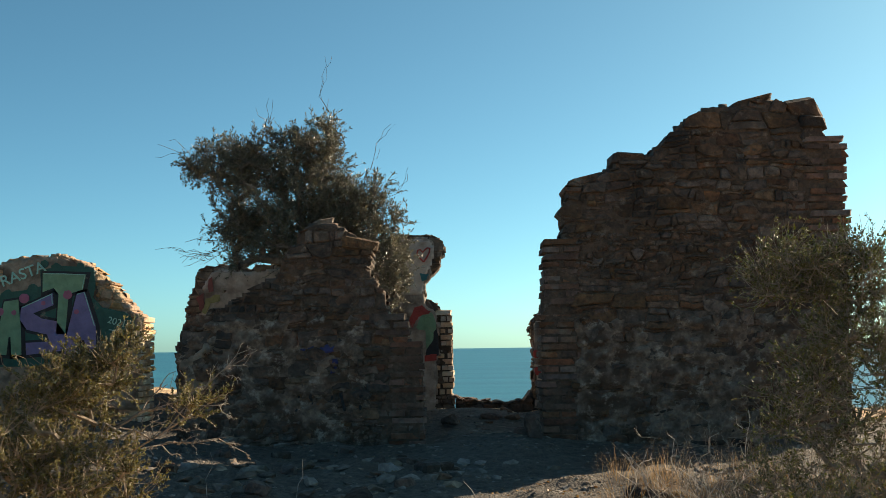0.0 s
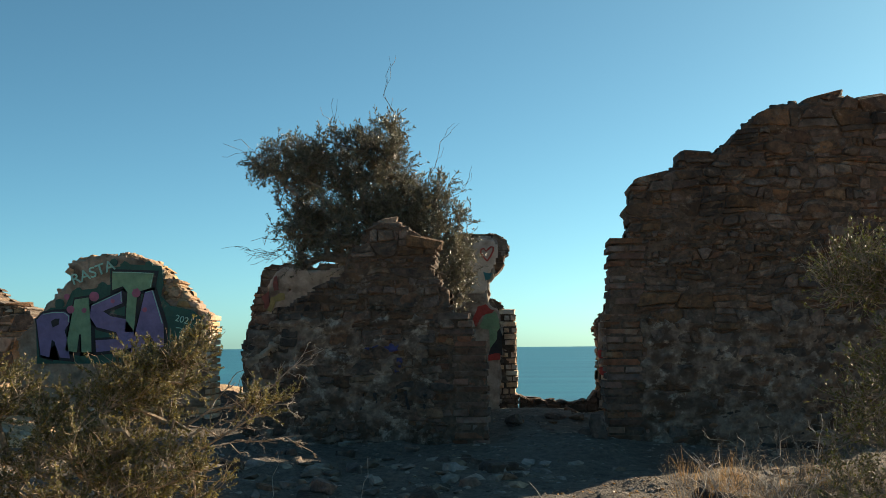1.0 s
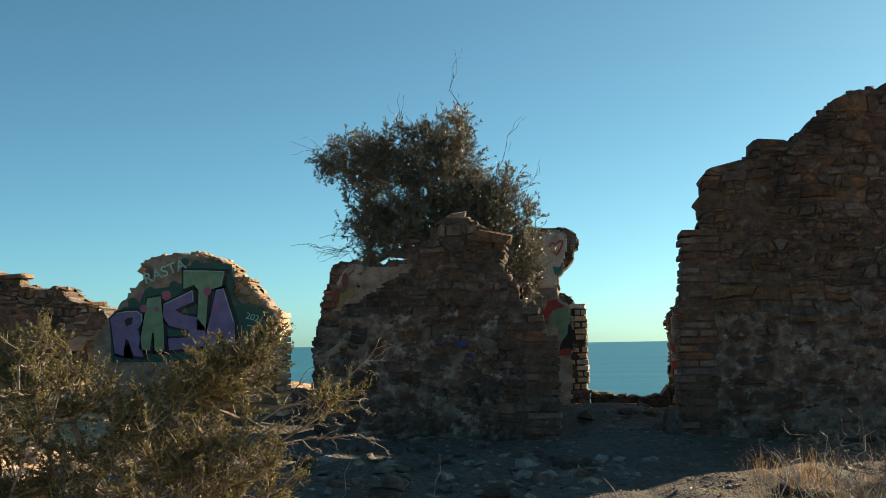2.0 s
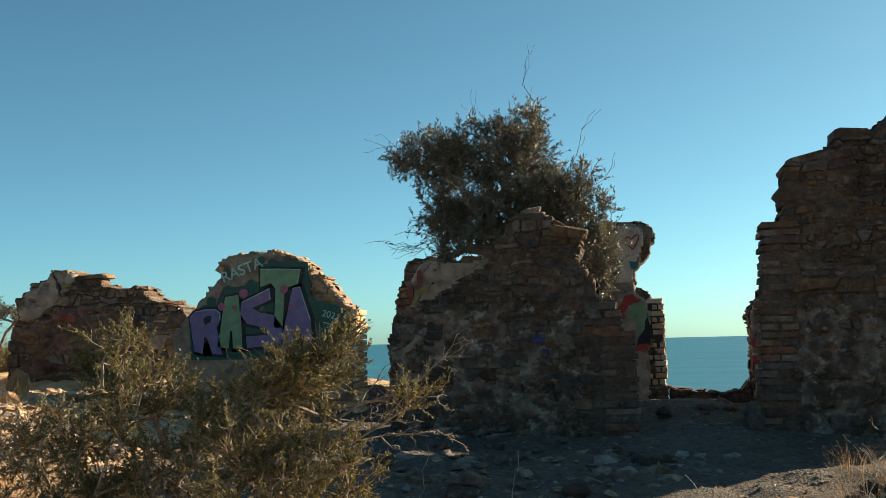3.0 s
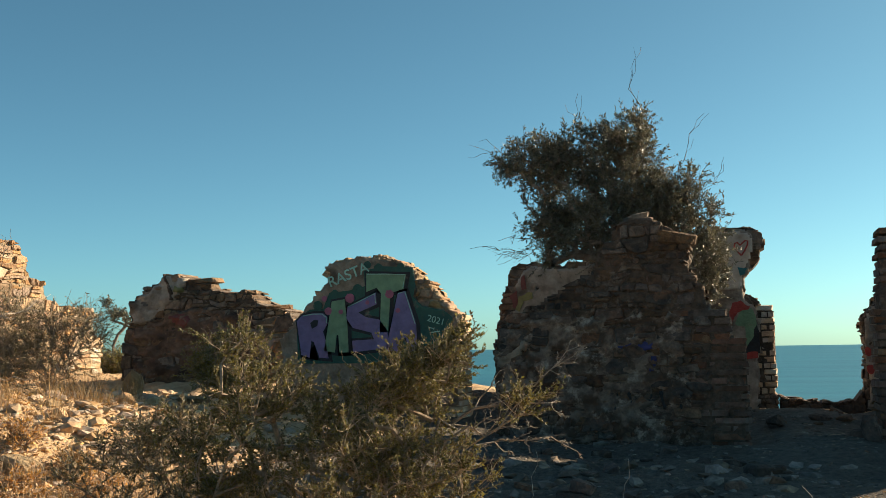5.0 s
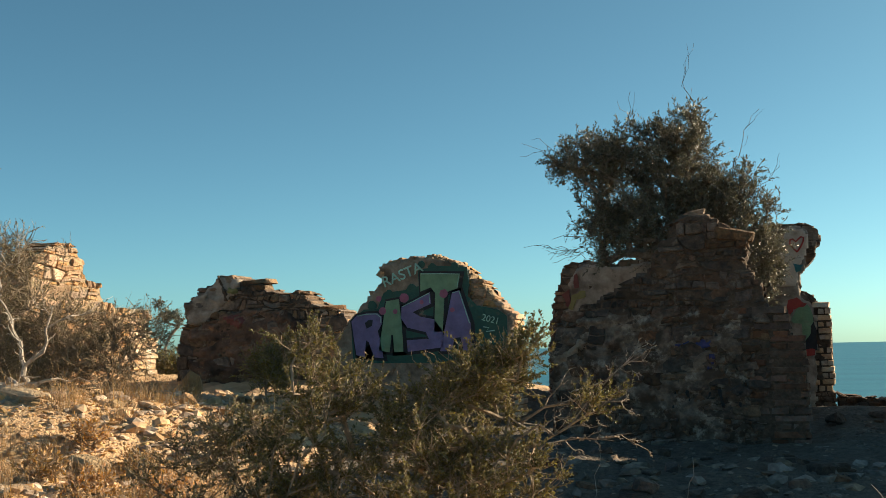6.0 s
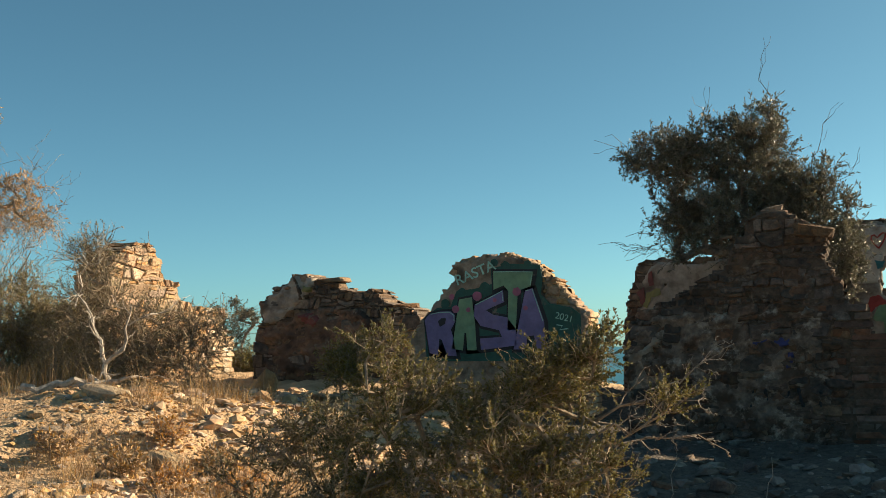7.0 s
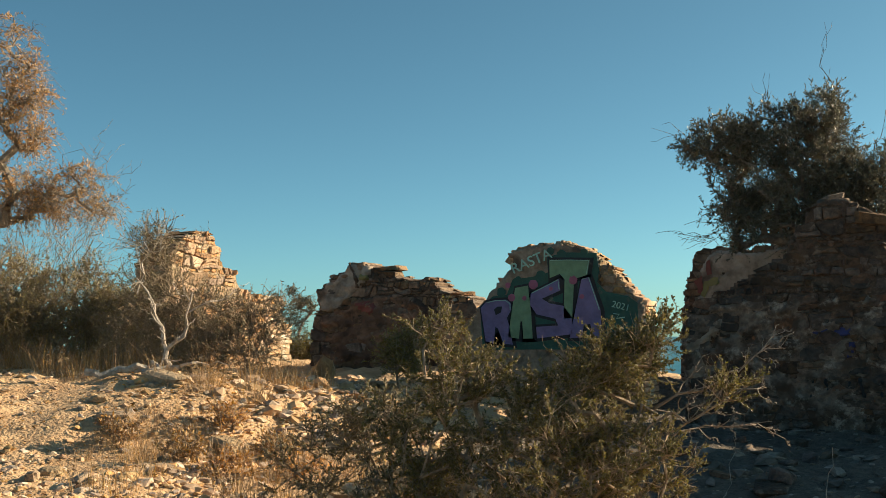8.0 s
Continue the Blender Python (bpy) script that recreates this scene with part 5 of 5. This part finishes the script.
def scatter(name, n, area, sizes, mat, label, seed, flat=0.6, thin=0.0):
    """Loose stones over an area (x0, x1, y0, y1), thinned into patches."""
    rng = random.Random(seed)
    heap = Heap()
    k = 0
    while k < n:
        x, y = rng.uniform(area[0], area[1]), rng.uniform(area[2], area[3])
        if on_wall(x, y) or noise.noise((x * 0.8, y * 0.8, seed)) < thin * rng.uniform(-1, 1):
            n -= 0.5
            continue
        k += 1
        s = sizes[0] + (sizes[1] - sizes[0]) * rng.random() ** 4
        m = pose(x, y, gz(x, y) + s * 0.12, rng.uniform(-20, 20), rng.uniform(-20, 20), rng.uniform(0, 360)) @ Matrix.Diagonal((s, s * rng.uniform(0.6, 1), s * flat * rng.uniform(0.5, 1), 1))
        heap.add(*PEBBLE_SHAPES[rng.randrange(12)], m)
    ob = new(name, heap.mesh(mat, name))
    return tagged(ob, label, "stones", kind="stuff")


scatter("gravel", 15000, (-8.5, -2.4, 3.9, 9.6), (0.010, 0.075), PEBBLE, "pale gravel and chips on the dry slope", 81, thin=0.6)
scatter("gravel", 26000, (-3.2, 3.6, 6.2, 11.7), (0.012, 0.05), PEBBLE_GREY_SHADE, "grey gravel around the ruined walls, partly darkened for shade", 82, thin=0.4)
scatter("rubble_heap", 650, (-3.0, 2.6, 6.5, 9.4), (0.025, 0.11), PEBBLE_GREY_SHADE, "loose broken stone on grey gravel", 88, thin=0.3)
scatter("rubble_heap", 260, (-2.3, 0.4, 7.2, 8.4), (0.04, 0.15), PEBBLE_GREY_SHADE, "heap of fallen rubble before a wall", 83)
scatter("rubble_heap", 700, (-5.2, -3.6, 4.4, 6.0), (0.012, 0.06), PEBBLE, "small heap of pale broken stone", 84)
scatter("rubble_heap", 1100, (-5.6, -3.2, 6.6, 10.2), (0.03, 0.14), PEBBLE, "scattered fallen building rubble", 85)
scatter("rubble_heap", 600, (-4.6, -2.9, 4.9, 6.8), (0.025, 0.11), PEBBLE, "broken ochre stones on the slope", 87)
scatter("rubble_heap", 120, (0.3, 2.6, 6.4, 7.4), (0.05, 0.17), PEBBLE, "sunlit scattered rubble", 86)


def rock(x, y, size, turns, k, label="weathered ochre stone lying on dry ground", lift=0.3, group="loose rocks", shapes=ROCKS):
    ob = new("rock", shapes[k % len(shapes)])
    ob.matrix_basis = pose(x, y, gz(x, y) + size[2] * lift, *turns) @ Matrix.Diagonal((*size, 1))
    return tagged(ob, label, "rock", group)


rock(-5.3, 9.1, (0.2, 0.18, 0.3), (8, 12, 20), 0, "upright squared ochre stone on rubble", 0.45)
rock(-5.42, 8.95, (0.22, 0.2, 0.14), (0, 20, 50), 7)
rock(-5.24, 6.7, (0.36, 0.24, 0.08), (5, 8, -15), 1, "flat pale slab on the slope")
rock(-5.05, 5.96, (0.26, 0.16, 0.07), (0, 4, 10), 2, "flat pale slab on the slope")
rock(-4.28, 6.04, (0.26, 0.16, 0.10), (6, 12, -20), 3, "flat pale slab on the slope")
rock(-4.68, 4.97, (0.13, 0.1, 0.06), (0, 0, 20), 4)
rock(0.56, 10.1, (0.16, 0.12, 0.04), (0, 4, 20), 5, "flat grey slab in the doorway")
rock(0.70, 9.42, (0.11, 0.08, 0.22), (0, -14, 10), 6, "squared block leaning on a wall corner", 0.42, "loose rocks", SHADE_ROCKS)
_rng = random.Random(91)
for _k in range(60):
    _zone = _rng.choice([(-2.2, 0.2, 7.2, 9.2), (-2.2, 0.2, 7.2, 8.6), (-5.2, -3.4, 7.4, 10), (-5.4, -3.6, 4.6, 6.6), (0.4, 2.4, 6.5, 7.5), (0.0, 0.7, 9.6, 11.4)])
    _x, _y = _rng.uniform(*_zone[:2]), _rng.uniform(*_zone[2:])
    _s = _rng.uniform(0.07, 0.2) * (0.65 if _x < -3.4 and _y < 7 else 1)
    # the dark copies lie right of x -2.6, on ground in wall shade
    rock(_x, _y, (_s, _s * _rng.uniform(0.5, 0.9), _s * _rng.uniform(0.3, 0.6)), (_rng.uniform(-15, 15), _rng.uniform(-15, 15), _rng.uniform(0, 180)), _k,
         "fallen wall stone lying in rubble", 0.25, "fallen stones", SHADE_ROCKS if _x > -2.6 else ROCKS)


def litter(name, n, area, size, mat, label, seed, thin=0.5):
    """Dead leaves and chaff lying on the ground."""
    rng = np.random.default_rng(seed)
    C, D = [], []
    while len(C) < n:
        x, y = rng.uniform(area[0], area[1]), rng.uniform(area[2], area[3])
        n -= 0.2
        if on_wall(x, y) or noise.noise((x * 0.9, y * 0.9, seed)) < rng.uniform(-thin, thin):
            continue
        C.append((x, y, gz(x, y) + rng.uniform(0.003, 0.015)))
        a = rng.uniform(0, 2 * math.pi)
        D.append((math.cos(a), math.sin(a), 0.15))
    ob = new(name, leaf_mesh(C, D, size, 0.22, rng, mat, 0.2))
    return tagged(ob, label, "leaf litter", kind="stuff")


litter("leaf_litter", 11000, (-8.5, -2.2, 3.9, 9.4), 0.024, STRAW, "dry fallen leaves and chaff on the slope", 92)
litter("leaf_litter", 4500, (-8.0, -3.0, 4.2, 8.5), 0.028, LEAF_DRY, "brown dead leaves on the slope", 93, thin=0.2)
litter("leaf_litter", 2500, (0.2, 3.2, 5.6, 7.6), 0.03, STRAW, "dry chaff at the foot of a bush", 94)


def grass(name, tufts, mat, label, seed, blades=60, height=0.2, width=0.0012):
    """Tufts of dry stalks: bent narrow blades."""
    rng = np.random.default_rng(seed)
    v, f = [], []
    for x, y, r, h in tufts:
        for _ in range(blades):
            a, d = rng.uniform(0, 2 * math.pi), r * rng.uniform(0, 1) ** 0.7
            bx, by = x + math.cos(a) * d, y + math.sin(a) * d
            p = np.array([bx, by, gz(bx, by) - 0.01])
            lean = np.array([math.cos(a), math.sin(a), 0]) * rng.uniform(0.1, 1.0) + rng.normal(0, 0.35, 3)
            hh = h * rng.uniform(0.4, 1.2)
            s = np.array([-math.sin(a * 3), math.cos(a * 3), 0]) * width
            q = p + np.array([0, 0, hh * 0.6]) + lean * hh * 0.25
            e = p + np.array([0, 0, hh]) + lean * hh * 0.8
            n = len(v)
            v += [p - s, p + s, q + s * 0.8, q - s * 0.8, e]
            f += [(n, n + 1, n + 2, n + 3), (n + 3, n + 2, n + 4)]
    ob = new(name, mesh_of(v, f, mat, name))
    return tagged(ob, label, "grass", kind="stuff")


_rng = random.Random(95)
_t = [(_rng.uniform(-5.3, -4.5), _rng.uniform(6.6, 8.4), 0.1, 0.2) for _ in range(22)]
_t += [(_rng.uniform(-5.1, -4.2), _rng.uniform(5.4, 6.2), 0.1, 0.14) for _ in range(16)]
_t += [(_rng.uniform(-8.5, -5.8), _rng.uniform(6.9, 7.5), 0.16, 0.22) for _ in range(60)]
_t += [(_rng.uniform(-4.2, -2.8), _rng.uniform(4.4, 6.4), 0.12, 0.16) for _ in range(26)]
grass("dry_grass", _t, STRAW, "dry straw-coloured grass tufts on stony ground", 96)
_t = [(_rng.uniform(0.9, 3.0), _rng.uniform(6.2, 7.8), 0.12, 0.2) for _ in range(70)] + [(_rng.uniform(-2.6, -1.2), _rng.uniform(4.6, 5.2), 0.12, 0.3) for _ in range(22)]
grass("dry_grass", _t, STRAW, "dry grass and stalks under bushes", 97)
bare_branches("dry_stalks", (-0.9, 7.0, gz(-0.9, 7.0)), [((0, 0, 0), (0.04, 0, 0.34), 0.004, 0.002, 0), ((-0.6, 0, 0), (-0.5, 0, 0.3), 0.003, 0.0015, 1), ((-0.95, 0.1, 0), (-1.0, 0.1, 0.42), 0.003, 0.0015, 1), ((1.2, -0.2, 0), (1.0, -0.2, 0.22), 0.003, 0.0015, 0)],
              "thin upright dead stalks", "plant", BARK_DEAD, 67, fork=2)
